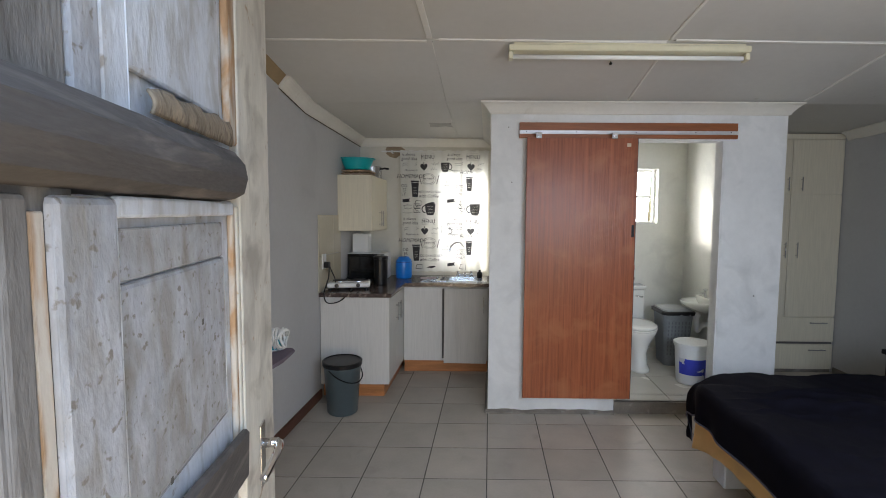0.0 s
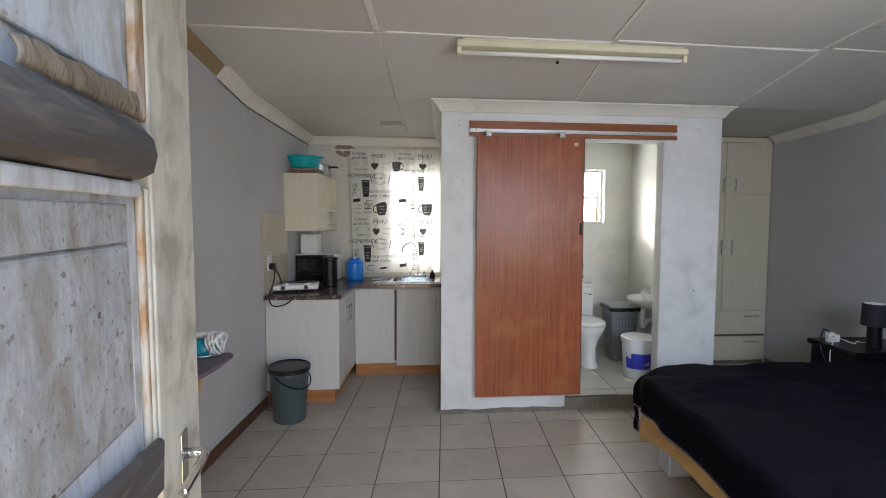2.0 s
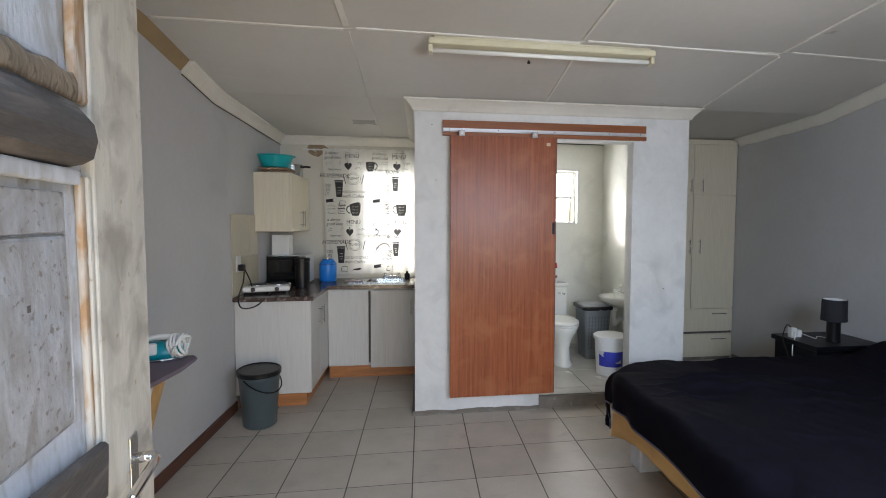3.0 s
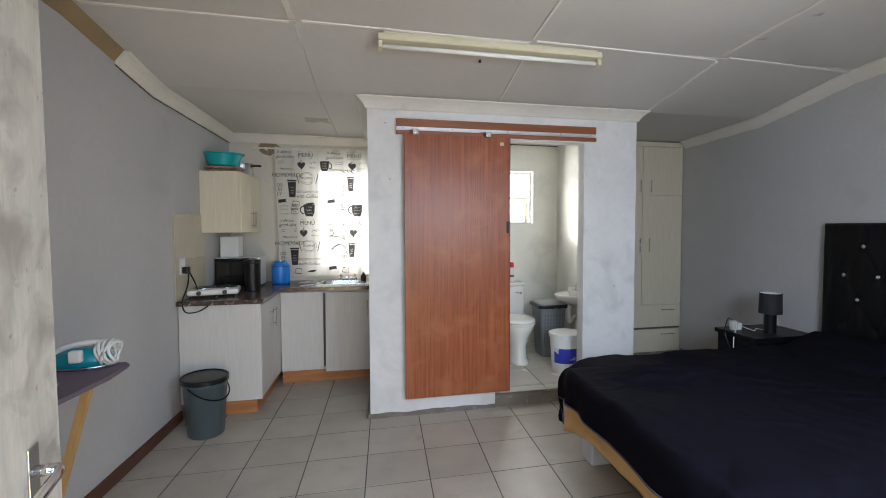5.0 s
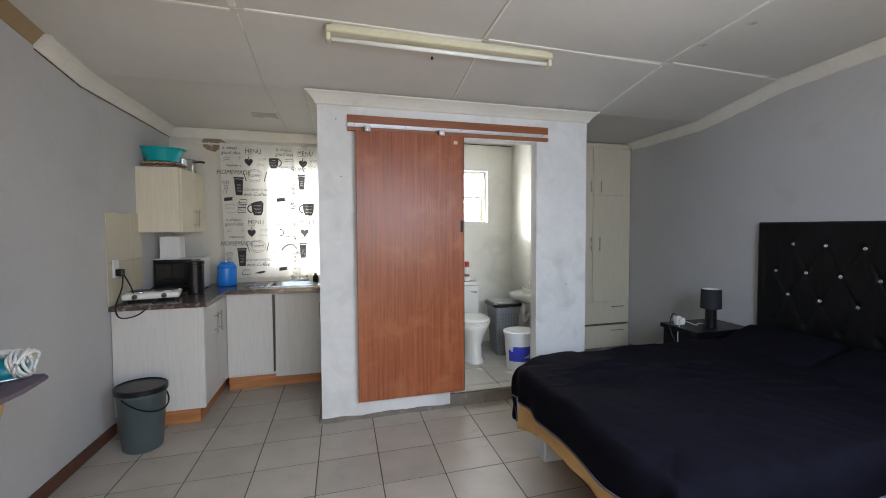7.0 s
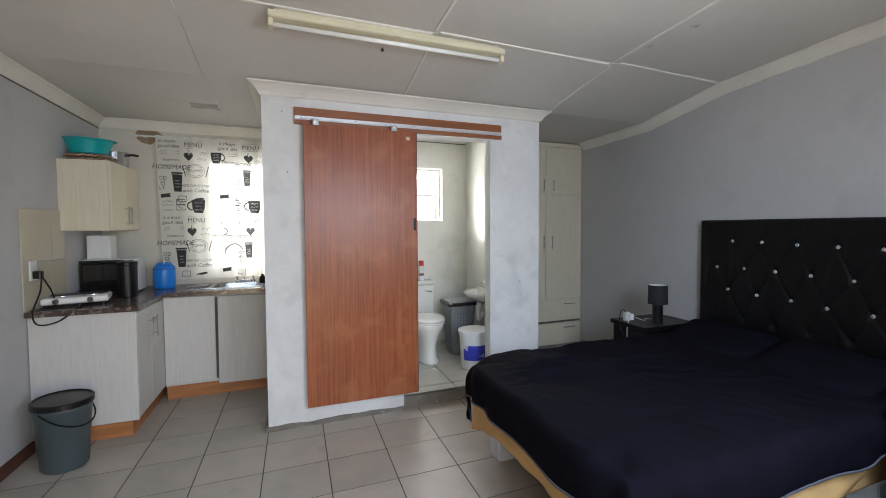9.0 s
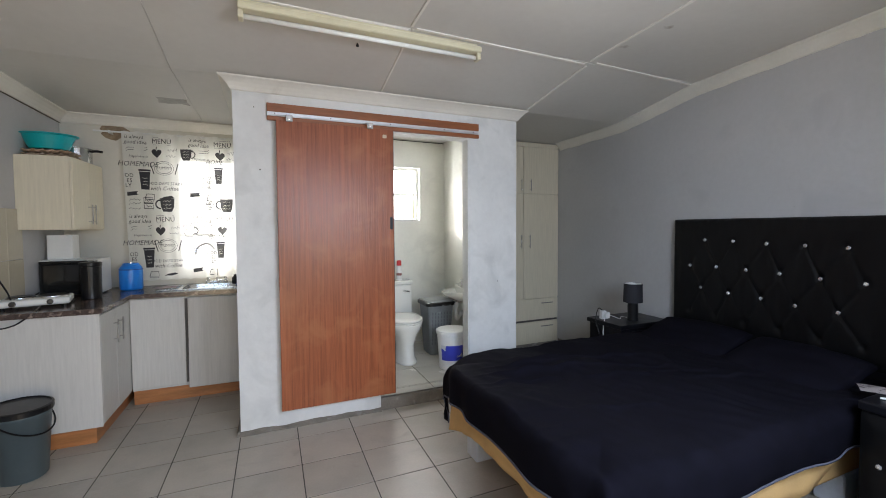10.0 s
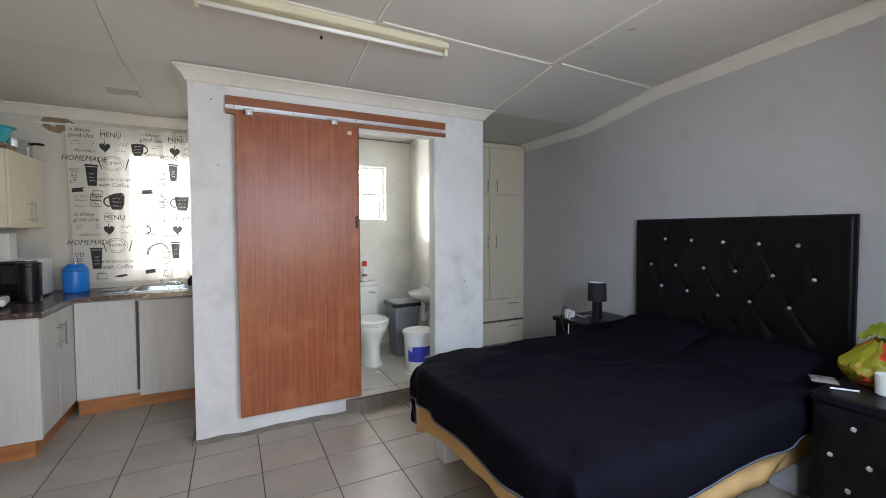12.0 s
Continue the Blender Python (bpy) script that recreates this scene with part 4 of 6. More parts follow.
part("carcass", B(0.004, 0.75, 0.001, 0.489, 0.0, 0.599), leather, nr)
part("front_padding", sheet(chest_face, 40, 44), leather, nr, smooth=True)
for py, pz in ((0.34, 0.52), (0.19, 0.52), (0.42, 0.38), (0.284, 0.38), (0.145, 0.38), (0.353, 0.25), (0.21, 0.25), (0.42, 0.12), (0.284, 0.12), (0.145, 0.12)):
    bm = bmesh.new()
    bmesh.ops.create_icosphere(bm, subdivisions=1, radius=0.013)
    bmesh.ops.scale(bm, verts=bm.verts, vec=(0.6, 1, 1))
    bmesh.ops.translate(bm, verts=bm.verts, vec=(-0.006, py, pz))
    part("stud", bm, crystal, nr, "faceted crystal stud")
nl = thing("nightstand", 2.80, -0.46, 0, "low black laminate bedside table with a worn top", "nightstand")
part("top", B(0, 0.56, 0, 0.42, 0.565, 0.60, bevel=0.006, seg=2), black_wood, nl)
part("carcass", B(0.02, 0.54, 0.02, 0.40, 0.0, 0.564, bevel=0.003), black_wood, nl)
part("drawer_front", B(0.03, 0.53, 0.006, 0.0195, 0.40, 0.54, bevel=0.003), black_wood, nl)

tl = thing("table_lamp", 3.06, -0.33, 0.60, "small black table lamp with a drum shade, switched off", "table lamp")
part("base", lathe(bmesh.new(), [(0.0, 0), (0.047, 0), (0.048, 0.006), (0.045, 0.012), (0.044, 0.145), (0.040, 0.152), (0.0, 0.153)], seg=28), black_plastic, tl, "black cylindrical ceramic base", smooth=False)
part("shade", lathe(bmesh.new(), [(0.078, 0.155), (0.081, 0.155), (0.077, 0.31), (0.074, 0.31), (0.078, 0.155)], seg=32), mat("black_lamp_fabric", (0.015, 0.015, 0.02), 0.8), tl, "black fabric drum shade")
part("shade_lining", lathe(bmesh.new(), [(0.0765, 0.160), (0.0775, 0.160), (0.0735, 0.3095), (0.0725, 0.3095), (0.0765, 0.160)], seg=32), white_plastic, tl, "white inside of the shade")

# ---- dustbin in the kitchen ----
kb = thing("bucket_bin", -1.13, 0.205, 0, "slate grey plastic bucket with a black lid", "bucket", turn=62)
part("tub", lathe(bmesh.new(), [(0.0, 0.0), (0.115, 0.0), (0.122, 0.008), (0.148, 0.355), (0.152, 0.358), (0.152, 0.385), (0.147, 0.385), (0.0, 0.384)], seg=40), grey_plastic, kb, smooth=True)
part("lid", lathe(bmesh.new(), [(0.154, 0.372), (0.160, 0.374), (0.160, 0.402), (0.150, 0.406), (0.145, 0.398), (0.0, 0.400)], seg=40), black_plastic, kb, "black snap-on lid", smooth=False)
part("bail", tube(bmesh.new(), [(0.156 * math.cos(t), -0.156 * abs(math.sin(t)) - 0.004, 0.36 - 0.10 * math.sin(t)) for t in [radians(a) for a in range(0, 181, 9)]], 0.005, 6), black_plastic, kb, "black carrying handle")

# ---- entrance door leaf, standing open ----
dl = new("entrance_door")
dl.matrix_world = Matrix.Translation((-0.79, -2.1, 0)) @ Matrix.Rotation(math.atan2(-0.99, 0.135), 4, "Z") @ Matrix.Rotation(radians(0.8), 4, "Y") @ Matrix.Translation((0.005, 0, 0))
tagged(dl, "weathered bare wooden ledged door leaf standing open, paint worn off", "door")
# x runs from the free edge back to the hinge, y towards the room's middle


def leaf(name, x0, x1, y0, y1, z0, z1, m, bev=0.004, label="", parent=None):
    return part(name, B(x0, x1, y0, y1, z0, z1, bevel=bev, seg=2), m, parent or dl, label, skew=False)


leaf("stile", 0.0, 0.245, -0.022, 0.022, 0.02, 2.07, old_wood_light, 0.005, "pale worn outer stile")
leaf("stile", 0.76, 0.86, -0.022, 0.022, 0.03, 2.07, old_wood_shaded)
leaf("top_rail", 0.246, 0.759, -0.022, 0.020, 1.97, 2.07, old_wood)
leaf("lock_rail", 0.246, 0.759, -0.022, 0.014, 0.95, 1.04, old_wood)
leaf("bottom_rail", 0.246, 0.759, -0.022, 0.020, 0.03, 0.24, old_wood)
leaf("panel", 0.246, 0.759, -0.012, 0.004, 1.041, 1.969, old_paint_skylit, 0.002, "grey weathered timber panel")
leaf("raised_field", 0.320, 0.69, 0.0045, 0.012, 1.13, 1.434, old_wood, 0.007, "raised panel with flaking paint")
leaf("raised_field", 0.322, 0.69, 0.0045, 0.011, 1.4365, 1.50, old_wood, 0.003, "raised panel edge above a crack")
leaf("raised_field", 0.320, 0.74, 0.0045, 0.013, 1.69, 1.95, old_paint_skylit, 0.006, "raised panel with flaking paint")
leaf("panel", 0.246, 0.759, -0.012, 0.004, 0.241, 0.949, old_wood, 0.002)
leaf("moulding", 0.246, 0.262, 0.0045, 0.020, 1.041, 1.53, old_wood_light, 0.004, "pale worn moulding")
leaf("moulding", 0.262, 0.280, 0.0045, 0.017, 1.041, 1.53, old_wood_orange, 0.005, "moulding with exposed orange wood")
leaf("moulding", 0.246, 0.290, 0.0045, 0.020, 1.65, 1.969, old_wood_orange, 0.005, "moulding with exposed orange wood")
leaf("upright_board", 0.705, 0.805, 0.0225, 0.033, 0.9, 1.534, old_wood, 0.008, "pale nailed-on upright board")
leaf("upright_board", 0.828, 0.86, 0.0225, 0.030, 0.9, 1.534, old_wood_shaded, 0.005)
leaf("orange_batten", 0.806, 0.824, 0.0225, 0.026, 0.9, 1.52, old_wood_orange, 0.002, "narrow batten with exposed orange wood")
leaf("upright_board", 0.645, 0.70, 0.0135, 0.019, 1.60, 1.969, old_paint_skylit, 0.005)
leaf("upright_board", 0.703, 0.755, 0.0135, 0.022, 1.60, 1.969, old_wood, 0.005)
leaf("moulding_strip", 0.300, 0.69, 0.0125, 0.026, 1.512, 1.537, old_paint_skylit, 0.004, "pale strip under the rail")
# rounded dark cross rail
bm = bmesh.new()
prof = [(0.0, -0.004), (0.030, 0.002), (0.046, 0.012), (0.052, 0.040), (0.048, 0.066), (0.030, 0.090), (0.0, 0.098)]
rings = []
for i, (x, q) in enumerate(((0.300, 0.80), (0.308, 0.94), (0.320, 1.0), (0.40, 0.99), (0.48, 1.02), (0.57, 0.98), (0.66, 1.01), (0.76, 1.0), (0.98, 1.0))):
    rings.append([bm.verts.new((x, 0.006 + a * q + 0.0015 * math.sin(i * 2.3 + k), 1.541 + 0.047 + (b - 0.047) * q)) for k, (a, b) in enumerate(prof)])
for a, b in zip(rings, rings[1:]):
    for i in range(len(prof)):
        j = (i + 1) % len(prof)
        bm.faces.new((a[i], a[j], b[j], b[i]))
bm.faces.new(rings[0])
bm.faces.new(rings[-1])
part("cross_rail", bm, old_wood_dark, dl, "dark rounded cross rail, weathered", skew=False)


def splinter(a, b):
    x = 0.312 + 0.30 * a
    top = 0.044 - 0.012 * a + 0.004 * noise.noise(Vector((x * 40, 0, 2))) + 0.003 * math.sin(x * 70)
    return (x, 0.016 + 0.013 * math.sin(math.pi * (0.25 + 0.6 * b)) + 0.002 * noise.noise(Vector((x * 50, b * 3, 5))), 1.642 + top * b)


part("splintered_moulding", sheet(splinter, 46, 6, 0.004), old_wood_tan, dl, "splintered tan moulding above the rail", skew=False, smooth=True)
bm = B(0.0, 0.62, 0.015, 0.034, -0.05, 0.05, bevel=0.006)
bmesh.ops.rotate(bm, verts=bm.verts, matrix=Matrix.Rotation(radians(-7), 3, "Y"))
bmesh.ops.translate(bm, verts=bm.verts, vec=(0.262, 0, 1.015))
part("ledge_board", bm, old_wood_dark, dl, "dark weathered ledge board", skew=False)
leaf("lock_plate", 0.105, 0.145, 0.0222, 0.0262, 0.860, 1.015, steel, 0.001, "steel lever lock plate")
leaf("edge_plate", -0.0028, -0.0002, -0.010, 0.012, 0.84, 1.00, steel, 0.0008, "steel lock face plate")
leaf("lock_body", 0.095, 0.151, -0.0275, -0.0224, 0.860, 1.015, chrome, 0.001)
for q in (1, -1):
    bm = tube(bmesh.new(), [(0.125, q * 0.0262, 0.965), (0.125, q * 0.062, 0.965)], 0.011, 12)
    tube(bm, curve_pts([(0.125, q * 0.060, 0.965), (0.14, q * 0.068, 0.965), (0.18, q * 0.064, 0.955), (0.225, q * 0.050, 0.930)], 12), 0.0095, 12)
    part("lever_handle", bm, chrome, dl, "chrome lever handle", skew=False, smooth=True)
# uncut nail holes: dark chips paint the shade inside
for x, z in ((0.56, 1.13), (0.43, 1.33)):
    part("nail_hole", B(x, x + 0.007, 0.0372 if x > 0.6 else 0.0122, 0.0382 if x > 0.6 else 0.0130, z, z + 0.010), gap_and_iron, dl, skew=False)

# ---- print on the curtain: thin black shapes laid on the cloth ----


PX = 0.87       # width of the print


def on_cloth(x, z, lift=0.0022):
    return Vector(hang(x * PX, z)) - Vector((0, lift, 0))


def flat(name, pts, parent, m=None, fine=True):
    """A flat printed shape, from its outline in the cloth's x and z."""
    bm = bmesh.new()
    pts = [(p[0] * PX, p[1]) for p in pts]
    bm.faces.new([bm.verts.new((p[0], 0, p[1])) for p in pts])
    if fine:
        xs_ = [p[0] for p in pts]
        x = min(xs_) + 0.008
        while x < max(xs_):
            bmesh.ops.bisect_plane(bm, geom=bm.verts[:] + bm.edges[:] + bm.faces[:], plane_co=(x, 0, 0), plane_no=(1, 0, 0))
            x += 0.008
    for v in bm.verts:
        v.co = on_cloth(v.co.x / PX, v.co.z, 0.003)
    return part(name, bm, m or print_black, parent, kind="stuff")


def line_shape(pts, w):
    L, R = [], []
    for i, p in enumerate(pts):
        a, b = pts[max(0, i - 1)], pts[min(len(pts) - 1, i + 1)]
        dx, dz = b[0] - a[0], b[1] - a[1]
        q = math.hypot(dx, dz) or 1
        L.append((p[0] - dz / q * w / 2, p[1] + dx / q * w / 2))
        R.append((p[0] + dz / q * w / 2, p[1] - dx / q * w / 2))
    return L, R


def lines(name, strokes, parent, w=0.0035, m=None, lift=0.003):
    bm = bmesh.new()
    for pts in strokes:
        L, R = line_shape(pts, w)
        vs = [(bm.verts.new(on_cloth(*a, lift)), bm.verts.new(on_cloth(*b, lift))) for a, b in zip(L, R)]
        for a, b in zip(vs, vs[1:]):
            bm.faces.new((a[0], b[0], b[1], a[1]))
    return part(name, bm, m or print_black, parent, kind="stuff")


def cup_print(x, z, s=1.0, outline=False):
    body = [(x - 0.038 * s, z + 0.036 * s), (x + 0.038 * s, z + 0.036 * s), (x + 0.034 * s, z - 0.010 * s), (x + 0.022 * s, z - 0.034 * s), (x - 0.022 * s, z - 0.034 * s), (x - 0.034 * s, z - 0.010 * s)]
    if outline:
        lines("printed_cup", [body + body[:1]], cu, 0.003)
        lines("printed_cup", [[(x - 0.03, z + 0.02), (x + 0.01, z - 0.01)]], cu, 0.003)
    else:
        flat("printed_cup", body, cu)
        for j in range(3):
            scribble(x - 0.020 * s, z + (0.020 - 0.018 * j) * s, 0.040 * s, 0.008 * s, 5 + j + int(90 * x), 0.0026, curtain_mat)
    hx = 1 if outline or z > 0.9 else -1
    lines("printed_handle", [[(x + hx * (0.034 + 0.026 * math.sin(t)) * s, z + (0.004 + 0.022 * math.cos(t)) * s) for t in [radians(a) for a in range(0, 181, 20)]]], cu, 0.007 * s)


def beaker(x, z, s=1.0):
    flat("printed_beaker", [(x - 0.045 * s, z + 0.068 * s), (x + 0.045 * s, z + 0.068 * s), (x + 0.032 * s, z - 0.085 * s), (x - 0.032 * s, z - 0.085 * s)], cu)
    for j in range(3):
        scribble(x - 0.018 * s, z + (0.010 - 0.026 * j) * s, 0.036 * s, 0.010 * s, 8 + j + int(70 * x), 0.003, curtain_mat)
    flat("printed_lid", [(x - 0.050 * s, z + 0.088 * s), (x + 0.050 * s, z + 0.088 * s), (x + 0.050 * s, z + 0.072 * s), (x - 0.050 * s, z + 0.072 * s)], cu)


def pot(x, z):
    flat("printed_heart", [(x + 0.0028 * 16 * math.sin(t) ** 3, z + 0.0027 * (13 * math.cos(t) - 5 * math.cos(2 * t) - 2 * math.cos(3 * t) - math.cos(4 * t))) for t in [math.tau * i / 22 for i in range(22)]], cu)
    lines("printed_stem", [[(x - 0.006, z + 0.022), (x, z + 0.055)]], cu, 0.007)


def scribble(x, z, w, h, seed, weight=0.003, m=None):
    r = random.Random(seed)
    n = int(w / 0.008)
    lines("printed_script", [[(x + w * i / n, z + h * (0.5 * math.sin(i * 1.9 + seed) + 0.35 * r.uniform(-1, 1))) for i in range(n + 1)]], cu, weight, m, 0.0042 if m else 0.003)


def words(text, x, z, size, bold=0.0, shear=0.0):
    """Printed lettering on the cloth."""
    cd = bpy.data.curves.new("lettering", "FONT")
    cd.body, cd.size, cd.shear, cd.space_character = text, size, shear, 1.0 + 60 * bold
    cd.align_x = "CENTER"
    cd.resolution_u = 2
    tmp = bpy.data.objects.new("lettering", cd)
    scene.collection.objects.link(tmp)
    me = bpy.data.meshes.new_from_object(tmp.evaluated_get(bpy.context.evaluated_depsgraph_get()))
    bpy.data.objects.remove(tmp)
    bpy.data.curves.remove(cd)
    for v in me.vertices:
        v.co = on_cloth(v.co.x + x, v.co.y + z, 0.0032)
    me.materials.append(print_black)
    ob = new("printed_lettering", me)
    ob.parent = cu
    return tagged(ob, kind="stuff")


REP = 0.675     # the print repeats up the cloth
for r in (0, 1):
    z0 = r * REP
    for c, k in enumerate((0.0, 0.55)):
        if c == 0:
            beaker(0.177, z0 + 0.197)
            words("GOOD DAYS START", 0.335, z0 + 0.155, 0.036, 0.0006)
            words("with Coffee", 0.34, z0 + 0.108, 0.050, 0.0007, 0.3)
            cup_print(0.545, z0 + 0.425, 1.4, outline=(r == 0))
            pot(0.288, z0 + 0.43)
            lines("printed_cutlery", [[(0.225, z0 + 0.345), (0.255, z0 + 0.25)]], cu, 0.008)
            lines("printed_cutlery", [[(0.47, z0 + 0.345), (0.44, z0 + 0.25)]], cu, 0.008)
            for q in (1.0, 0.78):
                lines("printed_plate", [[(0.345 + 0.085 * q * math.cos(t), z0 + 0.30 + 0.060 * q * math.sin(t)) for t in [radians(a) for a in range(0, 361, 18)]]], cu, 0.003)
            words("YUMMY", 0.345, z0 + 0.29, 0.036, 0.001)
            words("HOMEMADE", 0.125, z0 + 0.310, 0.060, 0.0006, 0.3)
            words("OD", 0.045, z0 + 0.215, 0.047, 0.0010)
            words("ES", 0.045, z0 + 0.172, 0.047, 0.0010)
            words("LY", 0.035, z0 + 0.130, 0.047, 0.0010)
        else:
            beaker(0.84, z0 + 0.25, 0.85)
            words("GOOD", 0.735, z0 + 0.215, 0.040, 0.0009)
            words("VIBES", 0.735, z0 + 0.175, 0.040, 0.0009)
            words("ONLY", 0.735, z0 + 0.135, 0.040, 0.0009)
            words("HOME", 0.80, z0 + 0.355, 0.055, 0.001, 0.35)
            pot(0.86, z0 + 0.43)
            scribble(0.55, z0 + 0.27, 0.09, 0.02, 71 + r, 0.003)
            scribble(0.50, z0 + 0.235, 0.10, 0.012, 73 + r, 0.003)
            scribble(0.50, z0 + 0.165, 0.10, 0.012, 74 + r, 0.002)
        words("MENU", 0.335 + k, z0 + 0.512, 0.060, 0.0006)
        lines("printed_border", [[(0.26 + k, z0 + 0.50), (0.41 + k, z0 + 0.50), (0.41 + k, z0 + 0.565), (0.26 + k, z0 + 0.565), (0.26 + k, z0 + 0.50)]], cu, 0.002)
        words("is always", 0.10 + k, z0 + 0.545, 0.042, 0.0010, 0.25)
        words("good idea", 0.11 + k, z0 + 0.50, 0.046, 0.0006, 0.25)
        lines("printed_border", [[(0.03 + k, z0 + 0.455), (0.05 + k, z0 + 0.468), (0.19 + k, z0 + 0.468), (0.21 + k, z0 + 0.478)]], cu, 0.003)
        lines("printed_border", [[(0.03 + k, z0 + 0.437), (0.05 + k, z0 + 0.448), (0.19 + k, z0 + 0.448), (0.21 + k, z0 + 0.458)]], cu, 0.003)
        words("Happiness is", 0.13 + k, z0 + 0.385, 0.030, 0.0006, 0.2)
        scribble(0.385 + k, z0 + 0.46, 0.08, 0.03, 31 + r, 0.003)
        scribble(0.37 + k, z0 + 0.405, 0.08, 0.02, 33 + r, 0.003)
        cup_print(0.36 + k, z0 + 0.655, 1.7) if r == 0 else None
        if r == 0:
            for zz in (0.695, 0.645):
                lines("printed_jars", [[(0.16 + k, zz - 0.022), (0.235 + k, zz - 0.022), (0.235 + k, zz + 0.022), (0.16 + k, zz + 0.022), (0.16 + k, zz - 0.022)]], cu, 0.006)
                scribble(0.172 + k, zz, 0.05, 0.018, 81 + int(zz * 100), 0.005)
            scribble(0.03 + k, 0.70, 0.10, 0.018, 91 + c, 0.003)
            scribble(0.03 + k, 0.665, 0.10, 0.018, 92 + c, 0.003)
            scribble(0.03 + k, 0.625, 0.10, 0.014, 93 + c, 0.003)
        flat("printed_spoon", [(0.30 + k, z0 + 0.035), (0.335 + k, z0 + 0.052), (0.40 + k, z0 + 0.062), (0.425 + k, z0 + 0.048), (0.37 + k, z0 + 0.035), (0.33 + k, z0 + 0.037)], cu) if c == 0 else None
        lines("printed_jars", [[(0.17 + k, z0 + 0.03), (0.25 + k, z0 + 0.025), (0.25 + k, z0 + 0.072), (0.185 + k, z0 + 0.075), (0.17 + k, z0 + 0.03)]], cu, 0.006)
        flat("printed_banner", [(0.0 + k + 0.02, z0 + 0.055), (0.115 + k, z0 + 0.065), (0.10 + k, z0 + 0.08), (0.115 + k, z0 + 0.098), (0.02 + k, z0 + 0.088)], cu)

# ---- on the worktop ----
gas = thing("gas_bottle", -0.885, 1.46, CT, "bright blue camping gas bottle with a collar", "gas bottle")
part("bottle_body", lathe(bmesh.new(), [(0.0, 0.0), (0.070, 0.0), (0.078, 0.004), (0.082, 0.016), (0.083, 0.15), (0.078, 0.185), (0.062, 0.205), (0.0, 0.212)], seg=32), blue_paint, gas, smooth=True)
part("collar", lathe(bmesh.new(), [(0.060, 0.198), (0.056, 0.218), (0.050, 0.220), (0.050, 0.205), (0.060, 0.198)], seg=24), blue_paint, gas)
part("valve", lathe(bmesh.new(), [(0.0, 0.21), (0.012, 0.21), (0.012, 0.232), (0.0, 0.234)], seg=12), steel, gas)
part("lid_ring", lathe(bmesh.new(), [(0.0825, 0.165), (0.0845, 0.167), (0.0845, 0.172), (0.0820, 0.174)], seg=32), mat("dark_blue_paint", (0.01, 0.08, 0.36), 0.4), gas)

can = thing("canister", -1.015, 0.99, CT, "tall glossy black kitchen canister with a lid", "canister")
part("canister_body", lathe(bmesh.new(), [(0.0, 0.0), (0.058, 0.0), (0.062, 0.006), (0.064, 0.235), (0.0, 0.236)], seg=28), black_plastic, can, smooth=False)
part("lid", lathe(bmesh.new(), [(0.065, 0.2365), (0.067, 0.243), (0.067, 0.262), (0.060, 0.266), (0.0, 0.268)], seg=28), black_plastic, can)

mw = thing("microwave", -1.385, 1.18, CT, "small black and silver electric oven with a glass door", "microwave oven")
part("body", B(0, 0.36, 0.012, 0.30, 0.012, 0.275, bevel=0.008, seg=2), white_plastic, mw, "pale grey metal casing")
part("front_glass", B(0.004, 0.290, 0, 0.0115, 0.016, 0.268, bevel=0.003), screen_glass, mw, "dark glass door")
part("control_panel", B(0.292, 0.356, 0, 0.0115, 0.016, 0.268, bevel=0.003), steel, mw)
part("handle", tube(bmesh.new(), [(0.03, -0.016, 0.245), (0.265, -0.016, 0.245)], 0.006), black_plastic, mw)
for z in (0.06, 0.13, 0.20):
    bm = lathe(bmesh.new(), [(0.0, 0), (0.014, 0), (0.012, 0.014), (0.0, 0.015)], seg=14)
    bmesh.ops.rotate(bm, verts=bm.verts, matrix=Matrix.Rotation(radians(90), 3, "X"))
    bmesh.ops.translate(bm, verts=bm.verts, vec=(0.324, 0, z))
    part("knob", bm, black_plastic, mw)
for x in (0.03, 0.32):
    part("foot", B(x, x + 0.02, 0.03, 0.27, 0.0, 0.0115), black_plastic, mw)

hp = thing("hotplate", -1.375, 0.575, CT, "white enamel two-plate electric stove with dark plates", "hotplate", turn=13)
part("casing", B(0, 0.36, 0, 0.25, 0.018, 0.062, bevel=0.014, seg=3), white_plastic, hp, "white enamel casing")
for x, r_ in ((0.10, 0.068), (0.26, 0.078)):
    part("plate", lathe(bmesh.new(), [(0.0, 0.063), (r_, 0.063), (r_, 0.070), (r_ - 0.008, 0.074), (0.0, 0.073)], x=x, y=0.14, seg=28), black_plastic, hp, "black iron plate")
    part("plate_rim", lathe(bmesh.new(), [(r_ + 0.001, 0.0625), (r_ + 0.008, 0.0625), (r_ + 0.007, 0.068), (r_ + 0.001, 0.069), (r_ + 0.001, 0.0625)], x=x, y=0.14, seg=28), steel, hp)
for x in (0.08, 0.26):
    bm = lathe(bmesh.new(), [(0.0, 0), (0.018, 0), (0.015, 0.016), (0.0, 0.017)], seg=14)
    bmesh.ops.rotate(bm, verts=bm.verts, matrix=Matrix.Rotation(radians(90), 3, "X"))
    bmesh.ops.translate(bm, verts=bm.verts, vec=(x, 0.0, 0.040))
    part("knob", bm, black_plastic, hp)
for x in (0.03, 0.33):
    for y in (0.03, 0.22):
        part("foot", lathe(bmesh.new(), [(0.0, 0), (0.012, 0), (0.012, 0.0175), (0.0, 0.0178)], x=x, y=y, seg=10), black_plastic, hp)

